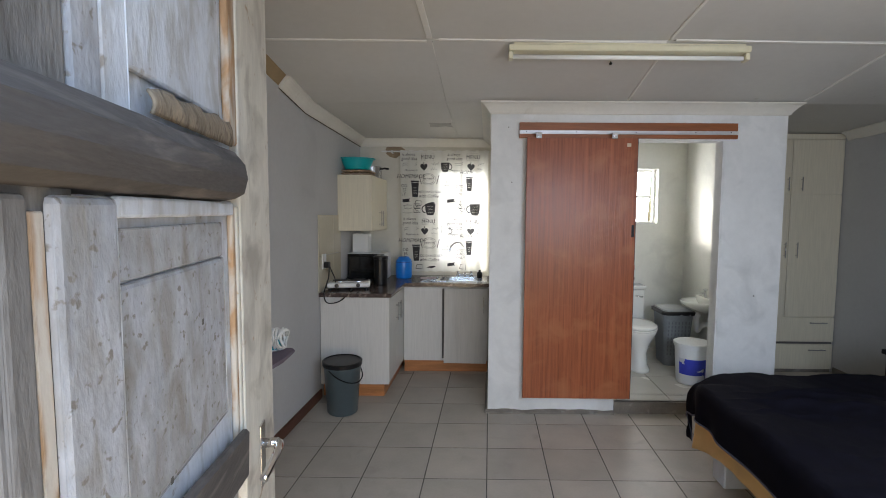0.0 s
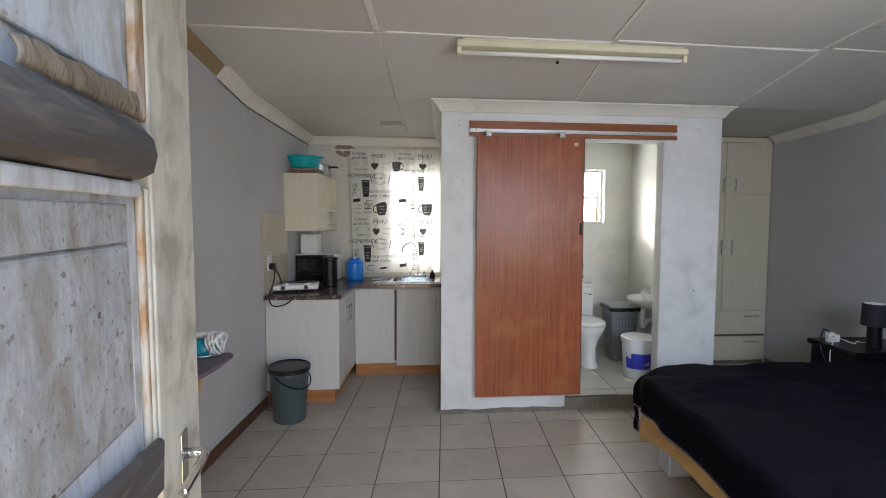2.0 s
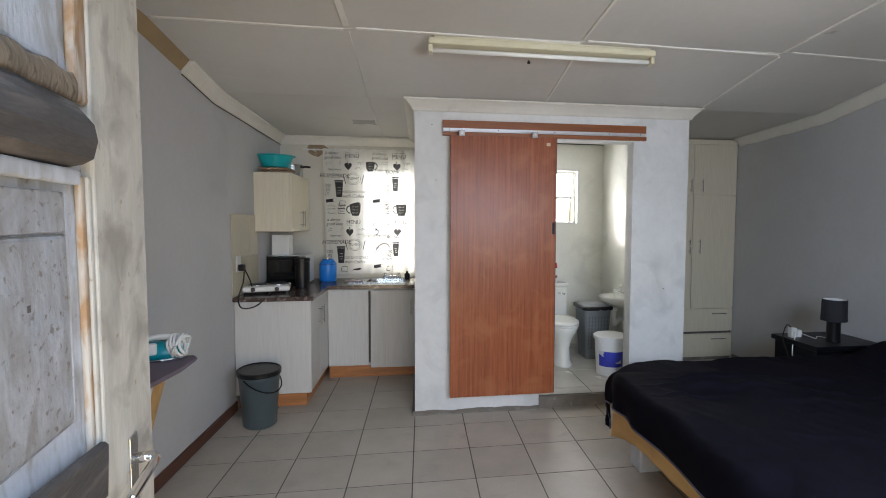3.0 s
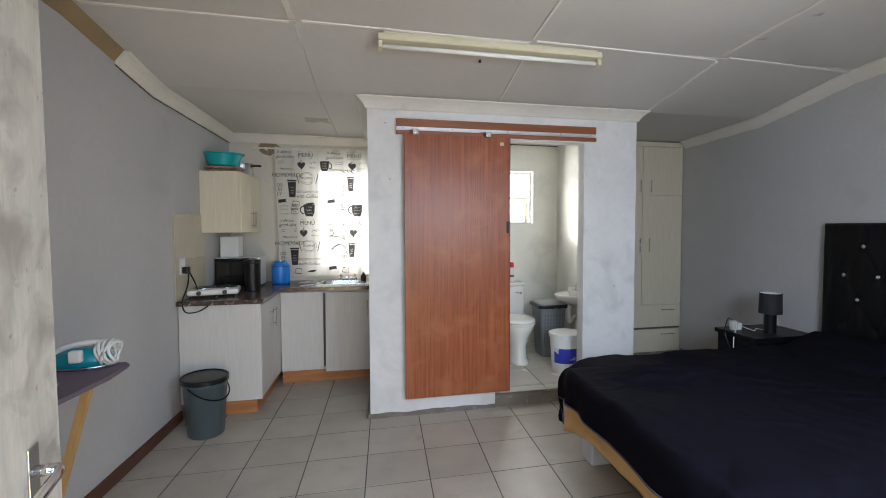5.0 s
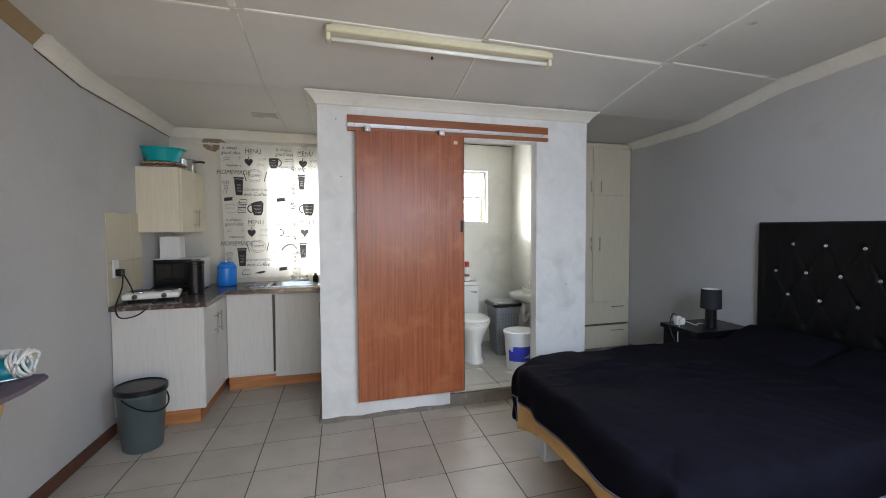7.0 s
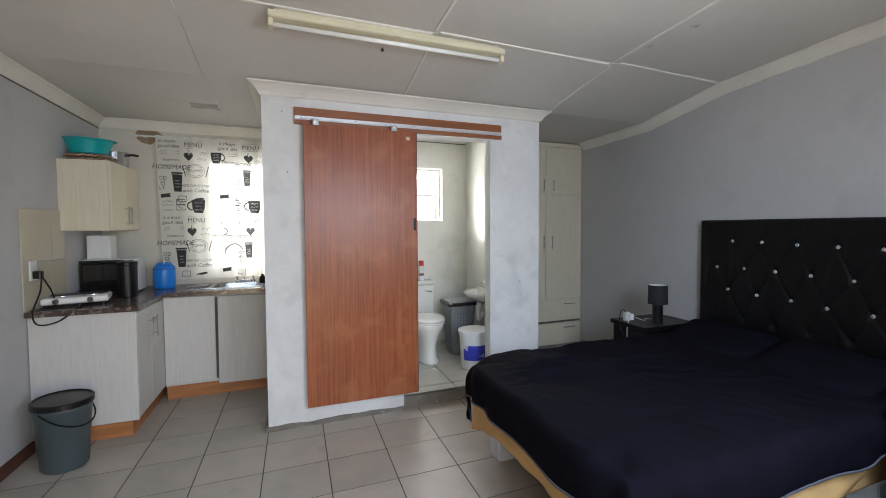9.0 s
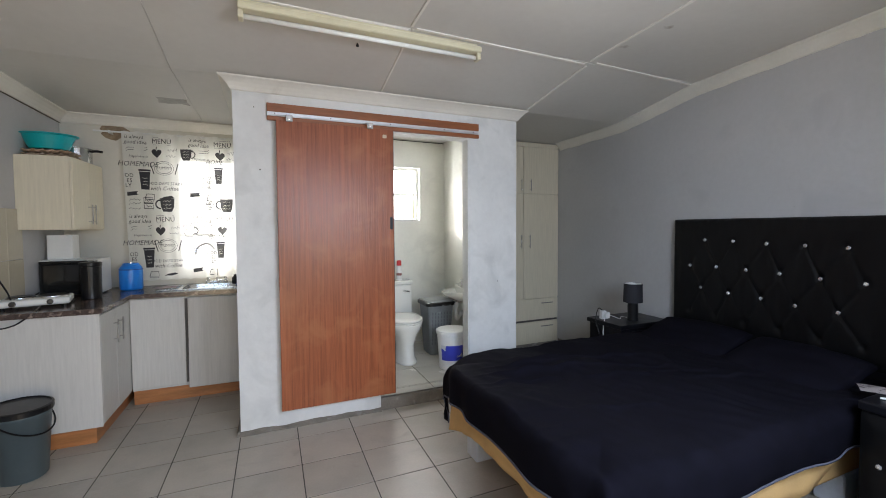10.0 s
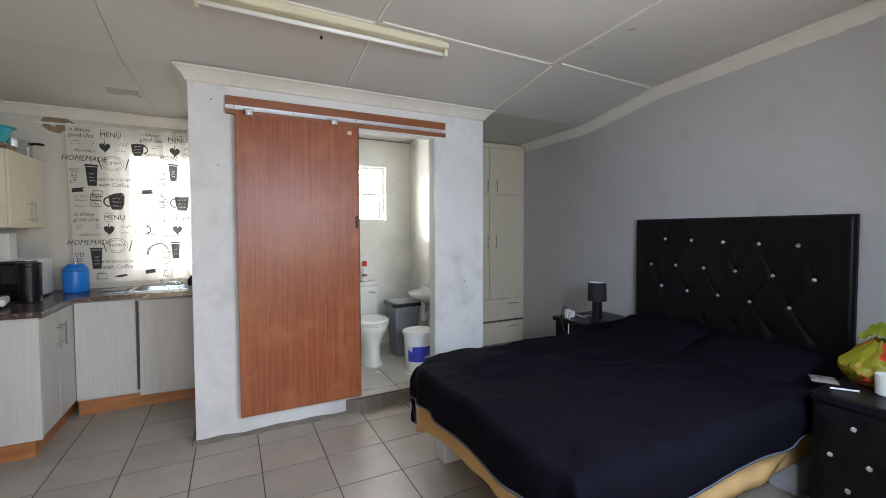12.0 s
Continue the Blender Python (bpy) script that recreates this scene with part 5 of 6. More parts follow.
so = thing("wall_socket", UL + 0.0095, 0.50, 1.075, "white double wall socket with black plugs", "socket")
part("plate", B(0.0, 0.010, 0, 0.085, 0, 0.125, bevel=0.003), white_plastic, so)
pl = thing("plug", UL + 0.020, 0.535, 1.085, "black plug with a cable hanging down to the worktop", "plug")
part("plug_body", B(0.0, 0.045, -0.02, 0.025, 0, 0.05, bevel=0.008, seg=2), black_plastic, pl)
part("cable", tube(bmesh.new(), curve_pts([(0.04, 0.0, 0.01), (0.05, -0.05, -0.08), (0.03, -0.10, -0.20), (0.07, -0.14, -0.27), (0.16, -0.11, -0.262), (0.22, 0.0, -0.195), (0.19, 0.13, -0.185)], 40), 0.005, 6), black_plastic, pl, smooth=True)
part("cable", tube(bmesh.new(), curve_pts([(0.04, 0.01, 0.01), (0.06, 0.06, -0.08), (0.05, 0.16, -0.17), (0.02, 0.40, -0.185), (0.015, 0.60, -0.15)], 30), 0.005, 6), black_plastic, pl, smooth=True)

bx = thing("white_box", -1.36, 1.27, CT + 0.2755, "plain white cardboard box standing on the oven", "box")
part("carton", B(0, 0.155, 0, 0.13, 0, 0.185, bevel=0.002), white_plastic, bx)
spg = thing("dish_cloth", -0.70, 1.32, CT + 0.009, "flat grey and pink dish cloth on the drainer", "cloth")
part("cloth", sheet(lambda a, b: (0.16 * a, 0.10 * b, 0.006 + 0.006 * noise.noise(Vector((a * 4, b * 4, 1)))), 14, 10, 0.004), mat("grey_pink_cloth", (0.45, 0.36, 0.36), 0.9, 0.2, 20, 90, 0.3), spg, smooth=True)
sb = thing("soap_bottle", -0.10, 1.50, CT, "small squat dark bottle beside the sink", "bottle")
part("bottle_body", lathe(bmesh.new(), [(0.0, 0), (0.026, 0), (0.028, 0.008), (0.028, 0.055), (0.012, 0.07), (0.012, 0.085), (0.0, 0.086)], seg=18), black_plastic, sb, smooth=True)

# ---- on the wall cabinet ----
WZ = 1.385 + 0.512
for i in range(2):
    eg = thing("egg_tray", -1.385, 1.00 + 0.003 * i, WZ + 0.028 * i, "brown moulded card egg tray", "egg tray", "stack of egg trays")
    bm = sheet(lambda a, b: (0.26 * a, 0.27 * b, 0.016 + 0.013 * math.sin(a * math.pi * 10) * math.sin(b * math.pi * 10)), 40, 40, 0.002)
    part("card", bm, egg_card, eg, smooth=True)
tb = thing("basin", -1.27, 1.13, WZ + 0.062, "turquoise plastic washing basin", "basin")
part("bowl", lathe(bmesh.new(), [(0.0, 0.0), (0.105, 0.0), (0.112, 0.004), (0.152, 0.095), (0.172, 0.100), (0.172, 0.106), (0.148, 0.106), (0.105, 0.008), (0.0, 0.006)], seg=40, sy=0.85), teal_plastic, tb, smooth=False)
ps = thing("cooking_pot", -1.20, 1.40, WZ, "aluminium cooking pot with a black handle", "pot")
part("pot_body", lathe(bmesh.new(), [(0.0, 0), (0.098, 0), (0.10, 0.004), (0.10, 0.115), (0.104, 0.118), (0.104, 0.122), (0.096, 0.120), (0.094, 0.008), (0.0, 0.006)], seg=36), steel, ps)
part("handle", tube(bmesh.new(), curve_pts([(0.101, -0.01, 0.10), (0.13, -0.015, 0.105), (0.175, -0.02, 0.10)], 6), 0.010, 8), black_plastic, ps, "black handle", smooth=True)

# broken plaster where the rod goes into the wall
bm = bmesh.new()
r = random.Random(2)
ringv = [bm.verts.new((0.095 * math.cos(t) * (1 + 0.25 * r.uniform(-1, 1)), -0.003 + 0.002 * r.random(), 0.075 * math.sin(t) * (1 + 0.25 * r.uniform(-1, 1)))) for t in [2 * math.pi * i / 18 for i in range(18)]]
c = bm.verts.new((0, -0.004, 0))
for i in range(18):
    bm.faces.new((ringv[i], ringv[(i + 1) % 18], c))
dm = part("plaster_damage", bm, damage_mat, None, "patch of broken brown plaster above the curtain rod", kind="structure")
dm.matrix_world = pose(-1.03 + K * VK, VK - 0.001, 2.235)
st = part("ceiling_stain", sheet(lambda a, b: (0.20 * (a - 0.5) * (1 + 0.2 * math.sin(b * 9)), 0.22 * (b - 0.5) * (1 + 0.2 * math.sin(a * 8)), 0.0), 3, 3), mat("grey_mould_stain", (0.40, 0.385, 0.36), 0.8, 0.25, 10, 50, 0.3, blend=(0.30, 0.28, 0.25), patch=0.55, patch_scale=18), None, "greyish mould stain on the ceiling", kind="structure")
st.matrix_world = pose(-0.46 + K * 0.93, 0.93, ceil_z(0.93) - 0.0012, -3.72, 0, 0)

# ---- ironing shelf and iron ----
ib = thing("ironing_board", UL + 0.02, -1.72, 0, "wall-side ironing board with mauve-grey cover and pine legs", "ironing board")
bm = bmesh.new()
outl = [(0.0, 0.0), (0.40, 0.0), (0.43, 0.50), (0.42, 0.66), (0.395, 0.695), (0.0, 0.66)]
lo = [bm.verts.new((x, y, 0.832)) for x, y in outl]
hi = [bm.verts.new((x, y, 0.850)) for x, y in outl]
bm.faces.new(lo)
bm.faces.new(hi)
for i in range(6):
    bm.faces.new((lo[i], lo[(i + 1) % 6], hi[(i + 1) % 6], hi[i]))
bmesh.ops.bevel(bm, geom=list(bm.edges), offset=0.006, segments=2, affect="EDGES")
part("board", bm, board_cloth, ib, "board covered with mauve-grey cloth")
for y in (0.60, 0.10):
    bm = bmesh.new()
    a, b = Vector((0.31, y, 0.831)), Vector((0.11, y - 0.05, -0.003))
    for z, p in ((0, a), (1, b)):
        for dx in (-0.015, 0.015):
            for dy in (-0.012, 0.012):
                bm.verts.new((p.x + dx, p.y + dy, p.z))
    bm.verts.ensure_lookup_table()
    for f in ((0, 1, 3, 2), (4, 6, 7, 5), (0, 4, 5, 1), (2, 3, 7, 6), (0, 2, 6, 4), (1, 5, 7, 3)):
        bm.faces.new([bm.verts[i] for i in f])
    part("leg", bm, pine, ib, "slanting pine batten leg")
part("cross_batten", B(0.06, 0.36, 0.586, 0.614, 0.806, 0.8315, bevel=0.003), pine, ib)
part("hanging_wire", tube(bmesh.new(), curve_pts([(0.33, 0.36, 0.851), (0.30, 0.42, 0.856), (0.24, 0.40, 0.852), (0.27, 0.34, 0.852), (0.20, 0.33, 0.855)], 16), 0.002, 5), steel, ib, "loose bit of wire on the board")

ir = thing("iron", UL + 0.105, -1.10, 0.851, "teal and white steam iron with its cord wound round it", "iron", turn=6)


def iron_shell(prof, name, m, label):
    """Stacked pointed outlines: (height, length back, length front, half width)."""
    bm = bmesh.new()
    rings = []
    for h, bk, fr, hw in prof:
        pts = []
        for i in range(28):
            t = 2 * math.pi * i / 28
            c, s_ = math.cos(t), math.sin(t)
            x = bk * c if c > 0 else fr * c
            w = hw * s_ * (1 if c > 0 else (1 + c) ** 0.45 if s_ else 1)
            pts.append(bm.verts.new((0.17 + x, w, h)))
        rings.append(pts)
    for a, b in zip(rings, rings[1:]):
        for i in range(28):
            bm.faces.new((a[i], a[(i + 1) % 28], b[(i + 1) % 28], b[i]))
    bm.faces.new(rings[0])
    bm.faces.new(rings[-1])
    part(name, bm, m, ir, label, smooth=True)


iron_shell([(0.0, 0.11, 0.17, 0.058), (0.010, 0.112, 0.172, 0.060)], "sole_plate", steel, "steel sole plate")
iron_shell([(0.0105, 0.112, 0.166, 0.058), (0.035, 0.110, 0.150, 0.054), (0.060, 0.105, 0.10, 0.042), (0.078, 0.10, 0.05, 0.030)], "body", mat("teal_iron_shell", (0.0, 0.24, 0.30), 0.3), "teal translucent plastic body")
part("handle", tube(bmesh.new(), curve_pts([(0.06, 0, 0.045), (0.11, 0, 0.082), (0.19, 0, 0.100), (0.25, 0, 0.092), (0.265, 0, 0.04)], 20), 0.012, 10), white_plastic, ir, "white plastic handle", smooth=True)
for k in range(7):
    part("cord", tube(bmesh.new(), [(0.245 + 0.008 * k + 0.008 * math.sin(t * 2 + k), (0.050 + 0.006 * (k % 3)) * math.cos(t), 0.056 + (0.040 + 0.005 * (k * 5 % 3)) * math.sin(t)) for t in [2 * math.pi * i / 20 for i in range(21)]], 0.006, 6), white_plastic, ir, "white cord wound round the heel", smooth=True)
part("plug_top", B(0.16, 0.205, -0.078, -0.050, 0.035, 0.085, bevel=0.008, seg=2), white_plastic, ir, "white plug")

# ---- bathroom ----
to = thing("toilet", 1.42, 1.66, BF, "white porcelain toilet with a close-coupled cistern", "toilet")


def ovals(bm, prof, seg=32):
    """Rings (z, centre y, half width, half length)."""
    rings = []
    for z, cy, hw, hl in prof:
        rings.append([bm.verts.new((hw * math.cos(t), cy + hl * math.sin(t) * (1.0 if math.sin(t) < 0 else 0.85), z)) for t in [2 * math.pi * i / seg for i in range(seg)]])
    for a, b in zip(rings, rings[1:]):
        for i in range(seg):
            bm.faces.new((a[i], a[(i + 1) % seg], b[(i + 1) % seg], b[i]))
    bm.faces.new(rings[0])
    bm.faces.new(rings[-1])
    return bm


part("pedestal", ovals(bmesh.new(), [(0.0000, -0.570, 0.115, 0.240), (0.0141, -0.570, 0.115, 0.235), (0.0564, -0.570, 0.092, 0.200), (0.1692, -0.570, 0.088, 0.190), (0.2538, -0.560, 0.120, 0.220), (0.3196, -0.550, 0.165, 0.260), (0.3666, -0.550, 0.182, 0.275), (0.3760, -0.550, 0.178, 0.270)]), porcelain, to, smooth=True)
part("seat", ovals(bmesh.new(), [(0.3765, -0.550, 0.180, 0.275), (0.3807, -0.550, 0.188, 0.283), (0.3929, -0.550, 0.188, 0.283), (0.3957, -0.550, 0.182, 0.278)]), porcelain, to, "white seat")
part("seat_lid", ovals(bmesh.new(), [(0.3962, -0.540, 0.182, 0.278), (0.4023, -0.540, 0.190, 0.284), (0.4136, -0.540, 0.188, 0.280), (0.4211, -0.540, 0.160, 0.250), (0.4230, -0.540, 0.100, 0.180)]), porcelain, to, "closed white lid", smooth=True)
part("cistern", B(-0.20, 0.20, -0.205, -0.02, 0.36, 0.685, bevel=0.022, seg=3), porcelain, to, smooth=False)
part("cistern_lid", B(-0.21, 0.21, -0.215, -0.01, 0.686, 0.725, bevel=0.012, seg=3), porcelain, to)
part("flush_handle", tube(bmesh.new(), [(0.10, -0.207, 0.62), (0.105, -0.225, 0.62), (0.165, -0.228, 0.612)], 0.008, 8), chrome, to, "chrome flush lever", smooth=True)
part("rear_shelf", B(-0.11, 0.11, -0.36, -0.03, 0.20, 0.3595, bevel=0.03, seg=3), porcelain, to)
sc = thing("spray_can", 1.50, 1.545, BF + 0.7255, "white aerosol can with a red cap", "spray can")
part("can_body", lathe(bmesh.new(), [(0.0, 0), (0.027, 0), (0.028, 0.003), (0.028, 0.145), (0.020, 0.155), (0.0, 0.156)], seg=20), white_plastic, sc, smooth=False)
part("printed_band", lathe(bmesh.new(), [(0.0283, 0.05), (0.0286, 0.052), (0.0286, 0.075), (0.0283, 0.077)], seg=20), mat("brown_print", (0.25, 0.1, 0.08), 0.5), sc)
part("cap", lathe(bmesh.new(), [(0.0, 0.1565), (0.026, 0.1565), (0.027, 0.16), (0.025, 0.205), (0.018, 0.212), (0.0, 0.213)], seg=20), red_plastic, sc, "red cap")

hm = thing("laundry_basket", 1.815, 1.22, BF, "tall grey lidded plastic laundry basket with holes", "laundry basket")


part("tub", stack(bmesh.new(), [(0, rounded(0.108, 0.129, 0.04)), (0.02, rounded(0.112, 0.134, 0.045)), (0.50, rounded(0.144, 0.168, 0.05)), (0.51, rounded(0.144, 0.168, 0.05))]), hamper_mat, hm)
part("lid", stack(bmesh.new(), [(0.531, rounded(0.142, 0.166, 0.05)), (0.545, rounded(0.136, 0.157, 0.05)), (0.555, rounded(0.104, 0.112, 0.04)), (0.556, rounded(0.048, 0.045, 0.02))]), mat("smoky_lid_plastic", (0.32, 0.33, 0.34), 0.35), hm, "grey domed lid")
part("rim", stack(bmesh.new(), [(0.498, rounded(0.150, 0.177, 0.05)), (0.502, rounded(0.162, 0.194, 0.06)), (0.528, rounded(0.162, 0.194, 0.06)), (0.536, rounded(0.152, 0.179, 0.055))]), black_plastic, hm, "black rim")
for sx_ in (-1, 1):
    part("handle", tube(bmesh.new(), curve_pts([(sx_ * 0.045 - 0.05, -0.182, 0.51), (sx_ * 0.045 - 0.03, -0.206, 0.50), (sx_ * 0.045 + 0.03, -0.206, 0.50), (sx_ * 0.045 + 0.05, -0.182, 0.51)], 10), 0.007, 6), hamper_mat, hm) if sx_ > 0 else None
# slots are not cut: darker slabs on the face paint their inner shade
bm = bmesh.new()
for i in range(7):
    for j in range(9):
        x, z = -0.096 + i * 0.032 + (j % 2) * 0.0, 0.12 + j * 0.038
        y = -(0.1344 + (z - 0.02) / 0.48 * 0.0336) - 0.001
        box(bm, x - 0.006, x + 0.006, y - 0.001, y + 0.0005, z - 0.013, z + 0.013)
part("holes", bm, mat("slot_shade", (0.145, 0.158, 0.17), 0.8), hm, "rows of narrow dark slots", kind="stuff")

pb = thing("paint_bucket", 1.77, 0.66, BF, "white plastic paint bucket with a torn blue label", "bucket")
part("tub", lathe(bmesh.new(), [(0.0, 0), (0.118, 0), (0.122, 0.006), (0.142, 0.315), (0.150, 0.318), (0.150, 0.345), (0.142, 0.345), (0.0, 0.343)], seg=36), white_plastic, pb, smooth=False)
part("label_band", lathe(bmesh.new(), [(0.1285, 0.09), (0.1295, 0.092), (0.1375, 0.225), (0.1365, 0.227)], seg=24, a0=radians(200), a1=radians(330)), white_print, pb, "torn blue and white label")
part("lid", lathe(bmesh.new(), [(0.1505, 0.33), (0.154, 0.332), (0.154, 0.352), (0.145, 0.356), (0.0, 0.350)], seg=36), white_plastic, pb)
bb = thing("small_bucket", 1.90, 0.53, BF, "small dark blue plastic jug bucket", "bucket")
part("tub", lathe(bmesh.new(), [(0.0, 0), (0.060, 0), (0.078, 0.145), (0.083, 0.147), (0.083, 0.155), (0.074, 0.155), (0.058, 0.006), (0.0, 0.005)], seg=28), mat("navy_plastic", (0.01, 0.025, 0.24), 0.35), bb)

bs = thing("wash_basin", 2.10, 1.06, 0.72, "small white wall-hung porcelain wash basin with a tap", "wash basin")
bm = bmesh.new()
rings = []
for z, hx, hy in ((-0.10, 0.02, 0.05), (-0.085, 0.12, 0.11), (-0.03, 0.24, 0.185), (0.0, 0.27, 0.205), (0.02, 0.272, 0.208), (0.024, 0.262, 0.20), (0.005, 0.235, 0.175), (-0.05, 0.16, 0.11), (-0.06, 0.05, 0.04)):
    rings.append([bm.verts.new((-0.001 - hx * math.sin(t), hy * math.cos(t), z)) for t in [math.pi * i / 24 for i in range(25)]])
for a, b in zip(rings, rings[1:]):
    for i in range(24):
        bm.faces.new((a[i], a[i + 1], b[i + 1], b[i]))
bm.faces.new(rings[-1])
part("bowl", bm, porcelain, bs, smooth=True)
part("basin_back", B(-0.055, -0.001, -0.19, 0.19, -0.03, 0.05, bevel=0.012, seg=2), porcelain, bs)
part("tap", tube(tube(bmesh.new(), [(-0.05, 0, 0.05), (-0.05, 0, 0.12)], 0.012, 10), [(-0.05, 0, 0.10), (-0.13, 0, 0.085)], 0.010, 10), chrome, bs, "chrome pillar tap")
part("tap_head", lathe(bmesh.new(), [(0.0, 0.121), (0.022, 0.123), (0.022, 0.135), (0.0, 0.14)], x=-0.05, seg=12), chrome, bs)
part("trap", tube(bmesh.new(), curve_pts([(-0.12, 0, -0.09), (-0.12, 0, -0.22), (-0.10, 0.02, -0.27), (-0.05, 0.03, -0.22), (-0.002, 0.03, -0.21)], 20), 0.022, 10), white_plastic, bs, "white plastic waste trap", smooth=True)
part("trap_nut", lathe(bmesh.new(), [(0.0, -0.13), (0.034, -0.13), (0.034, -0.10), (0.0, -0.10)], x=-0.12, seg=16), white_plastic, bs)
cw = part("corner_cable", tube(bmesh.new(), [(2.095, VK - 0.004, 2.34), (1.2, VK - 0.004, 2.345)], 0.004, 6), black_plastic, None, "thin dark cable along the bathroom ceiling", kind="structure")

# ---- on the bedside chests ----
cup = thing("cup", 2.795, -2.325, 0.64, "plain white ceramic mug", "mug")
part("mug_body", lathe(bmesh.new(), [(0.0, 0), (0.036, 0), (0.044, 0.006), (0.046, 0.09), (0.043, 0.09), (0.040, 0.010), (0.0, 0.008)], seg=28), porcelain, cup, smooth=False)
bag = thing("plastic_bag", 2.99, -2.25, 0.64, "crumpled yellow plastic shopping bag with red print", "plastic bag")


def bag_shape(a, b):
    t, h = 2 * math.pi * a, b
    r_ = 0.135 * (0.75 + 0.5 * math.sin(math.pi * min(1, 0.15 + 0.95 * h))) * (1 - 0.55 * h ** 3)
    r_ *= 1 + 0.16 * noise.noise(Vector((math.cos(t) * 2, math.sin(t) * 2, h * 4))) + 0.07 * noise.noise(Vector((math.cos(t) * 6, math.sin(t) * 6, h * 9)))
    return (r_ * math.cos(t) * 0.95, r_ * math.sin(t), 0.20 * h + 0.02 * noise.noise(Vector((math.cos(t) * 3, math.sin(t) * 3, 7))) * h)


part("bag_body", sheet(bag_shape, 54, 26), yellow_bag, bag, smooth=False)
for q in (-1, 1):
    part("bag_handle", sheet(lambda a, b, q=q: (q * 0.045 + 0.012 * math.sin(a * 9), 0.085 * math.cos(math.pi * a), 0.165 + 0.085 * math.sin(math.pi * a) * (0.8 + 0.2 * b) + 0.010 * math.sin(a * 21) + 0.022 * b), 24, 3, 0.001), green_bag, bag, "yellow-green looped handle")
ph = thing("photo_print", 2.765, -2.165, 0.6415, "small glossy printed card lying on the chest", "photo", turn=30)
part("card", sheet(lambda a, b: (0.12 * a, 0.10 * b, 0.004 * math.sin(a * 3)), 8, 2, 0.0008), photo_mat, ph)
pn = thing("pen", 2.665, -2.165, 0.6465, "thin white ballpoint pen", "pen", turn=-60)
part("barrel", tube(bmesh.new(), [(0, 0, 0), (0.10, 0.0, 0)], 0.0045, 8), white_plastic, pn)
pk = thing("pink_slipper", 2.60, -2.17, 0.0, "pink and white soft slipper on the floor", "slipper")
part("slipper_body", sheet(lambda a, b: (-0.10 + 0.20 * a, 0.05 * math.cos(math.pi * b) * (1 - 0.3 * abs(2 * a - 1) ** 3), 0.001 + 0.075 * math.sin(math.pi * b) * (0.5 + 0.5 * math.sin(math.pi * min(1, a * 1.2)))), 14, 12, 0.003), pink_cloth, pk, smooth=True)

ch = thing("phone_charger", 2.84, -0.20, 0.60, "white adapter plugs with looped white and black leads", "charger")
part("adapter", B(0.0, 0.045, 0, 0.045, 0.0, 0.075, bevel=0.008, seg=2), white_plastic, ch)
part("adapter", B(0.055, 0.095, 0.01, 0.05, 0.0, 0.055, bevel=0.007, seg=2), white_plastic, ch)
part("lead", tube(bmesh.new(), curve_pts([(0.02, 0.0, 0.05), (0.0, -0.04, 0.045), (-0.035, -0.05, -0.04), (-0.03, -0.05, -0.16), (-0.02, -0.07, -0.25)], 24), 0.004, 6), white_plastic, ch, smooth=True)
part("lead", tube(bmesh.new(), curve_pts([(0.02, 0.03, 0.075), (-0.03, 0.02, 0.095), (-0.075, 0.0, 0.0), (-0.06, -0.04, -0.12), (-0.03, -0.06, -0.24)], 24), 0.004, 6), black_plastic, ch, smooth=True)
part("lead", tube(bmesh.new(), curve_pts([(0.09, 0.01, 0.03), (0.15, -0.05, 0.006), (0.22, 0.0, 0.006), (0.26, -0.08, 0.006)], 20), 0.003, 6), white_plastic, ch, smooth=True)

# small wall marks
for x, z in ((0.16, 1.78), (2.02, 0.93), (0.13, 2.19)):
    bm = lathe(bmesh.new(), [(0.0, 0), (0.0045, 0), (0.004, 0.006), (0.0, 0.007)], seg=8)
    bmesh.ops.rotate(bm, verts=bm.verts, matrix=Matrix.Rotation(radians(90), 3, "X"))
    nl_ = thing("nail", x, BY, z, "small rusty nail head in the plaster wall", "nail", "nails in the wall")
    part("nail_head", bm, gap_and_iron, nl_)
bm = lathe(bmesh.new(), [(0.0, 0), (0.012, 0), (0.012, 0.03), (0.0, 0.032)], seg=10)
bmesh.ops.rotate(bm, verts=bm.verts, matrix=Matrix.Rotation(radians(90), 3, "Y"))
hk2 = thing("wall_hook", BX1, 0.30, 2.24, "small dark hook high on the plaster wall", "hook")
part("hook_stub", bm, gap_and_iron, hk2)

# ---- floor tiles, last ----
P = 0.363
G = 0.0065
rt = random.Random(7)


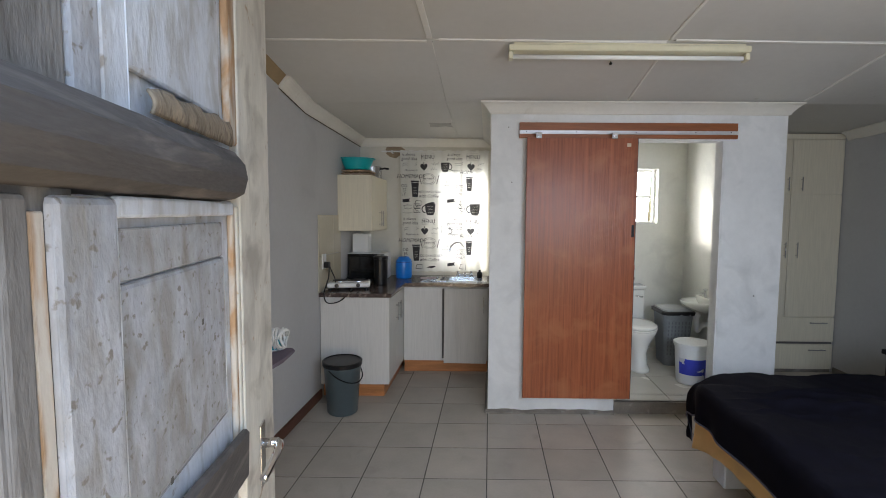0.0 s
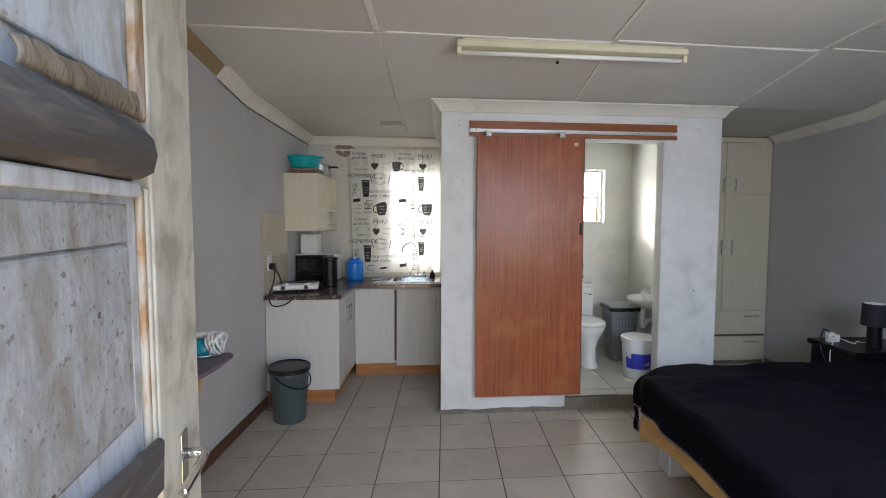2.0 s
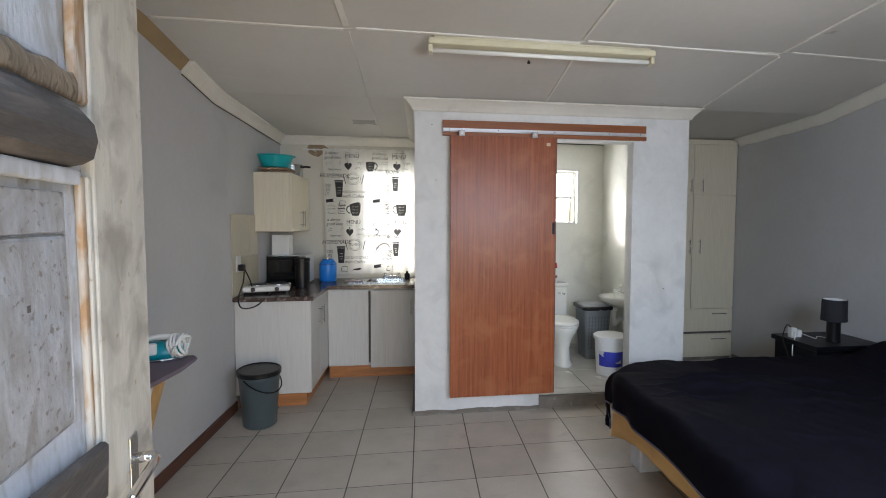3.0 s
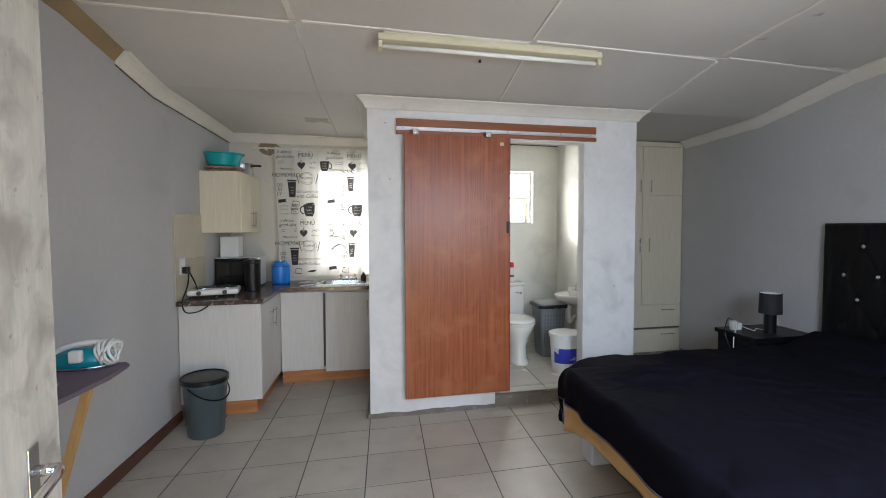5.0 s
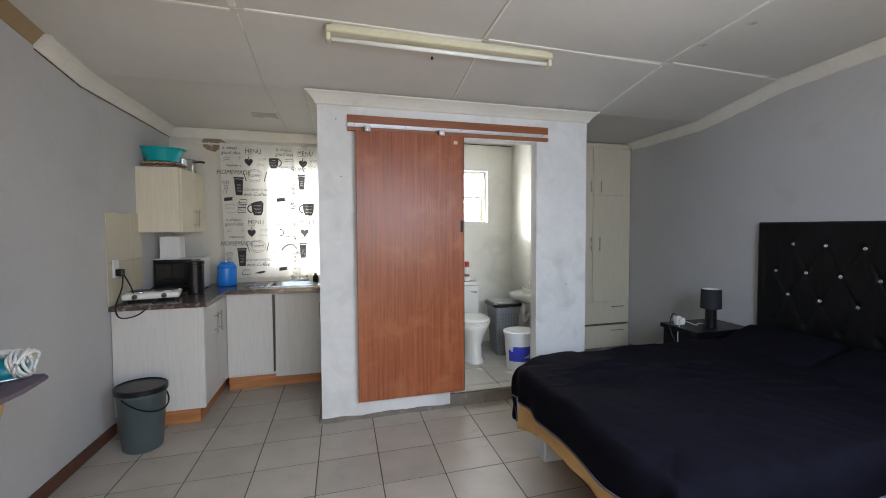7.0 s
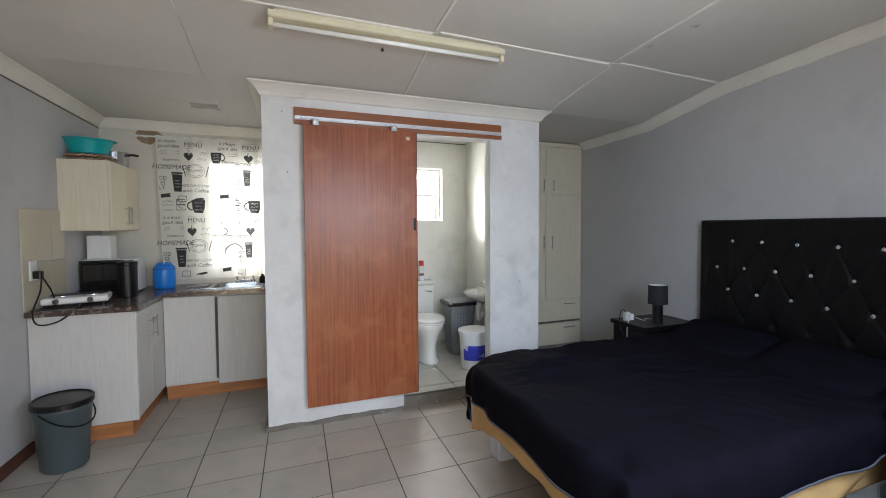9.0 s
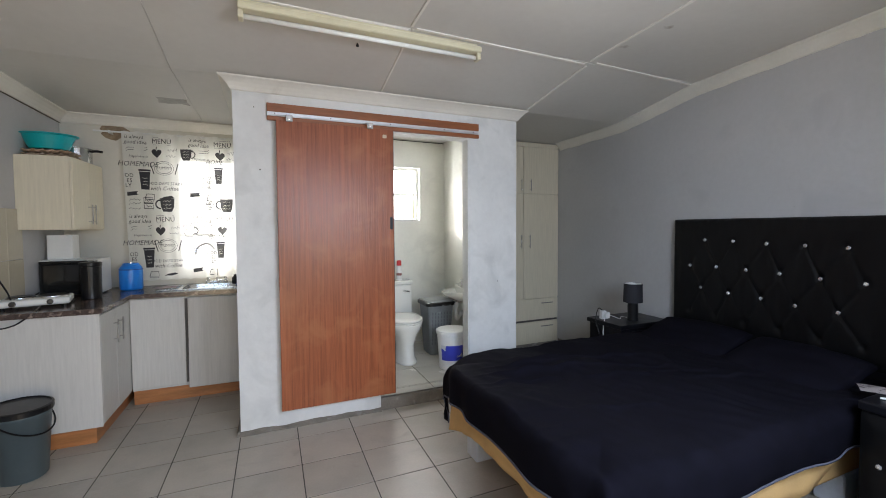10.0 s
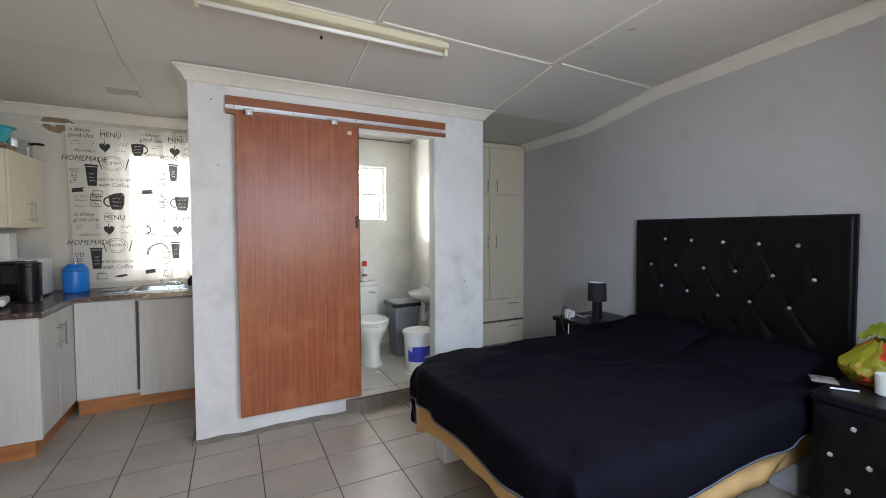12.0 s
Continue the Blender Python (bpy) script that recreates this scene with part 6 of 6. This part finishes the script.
def tile_mesh(name, w, d, m):
    bm = box(bmesh.new(), 0, w, 0, d, -0.0020, 0.0, 0.0007)
    for v in bm.verts:
        v.co.x += K * v.co.y
    me = bpy.data.meshes.new(name)
    bmesh.ops.recalc_face_normals(bm, faces=bm.faces)
    bm.to_mesh(me)
    bm.free()
    me.materials.append(m)
    return me


meshes = {}


def lay(parent, x0, x1, y0, y1, px, py, ox, oy, z, m, skip=None):
    i = math.floor((x0 - ox) / px)
    while ox + i * px < x1 - 0.01:
        j = math.floor((y0 - oy) / py)
        while oy + j * py < y1 - 0.01:
            a0, a1 = max(x0, ox + i * px + G / 2), min(x1, ox + (i + 1) * px - G / 2)
            b0, b1 = max(y0, oy + j * py + G / 2), min(y1, oy + (j + 1) * py - G / 2)
            j += 1
            if a1 - a0 < 0.012 or b1 - b0 < 0.012 or (skip and skip(a0, a1, b0, b1)):
                continue
            key = (round(a1 - a0, 3), round(b1 - b0, 3), m.name)
            if key not in meshes:
                meshes[key] = tile_mesh("tile", *key[:2], m)
            ob = new("tile", meshes[key])
            ob.matrix_world = pose(a0 + K * b0, b0, z + rt.uniform(0.0, 0.0005), rt.uniform(-0.05, 0.05), rt.uniform(-0.05, 0.05), 0)
            ob.parent = parent
        i += 1


def under_box(a0, a1, b0, b1):
    return a0 >= BX0 - 0.001 and a1 <= BX1 + 0.03 and b0 >= BY


lay(floor_ob, UL, UR, YF - 0.15, 0.003, P, P, 0.0, 0.0, 0.0, tile_mat)
lay(floor_ob, UL, BX0 - 0.002, 0.003, VK, P, P, 0.0, 0.0, 0.0, tile_mat)
lay(floor_ob, BX0 + 0.002, UR, 0.003, BY - 0.006, P, P, 0.0, 0.0, 0.0, tile_mat)
lay(floor_ob, BX1 + 0.002, UR, BY - 0.002, 1.25, P, P, 0.0, 0.0, 0.0, tile_mat)
lay(bath_floor, 0.12, 2.10, BY + 0.125, VK, 0.42, 0.42, 0.17, 0.36, BF, tile_bath)
lay(bath_floor, OP[0] + 0.005, OP[1] - 0.013, BY + 0.01, BY + 0.12, 0.42, 0.42, 0.17, -0.06, BF, tile_bath)
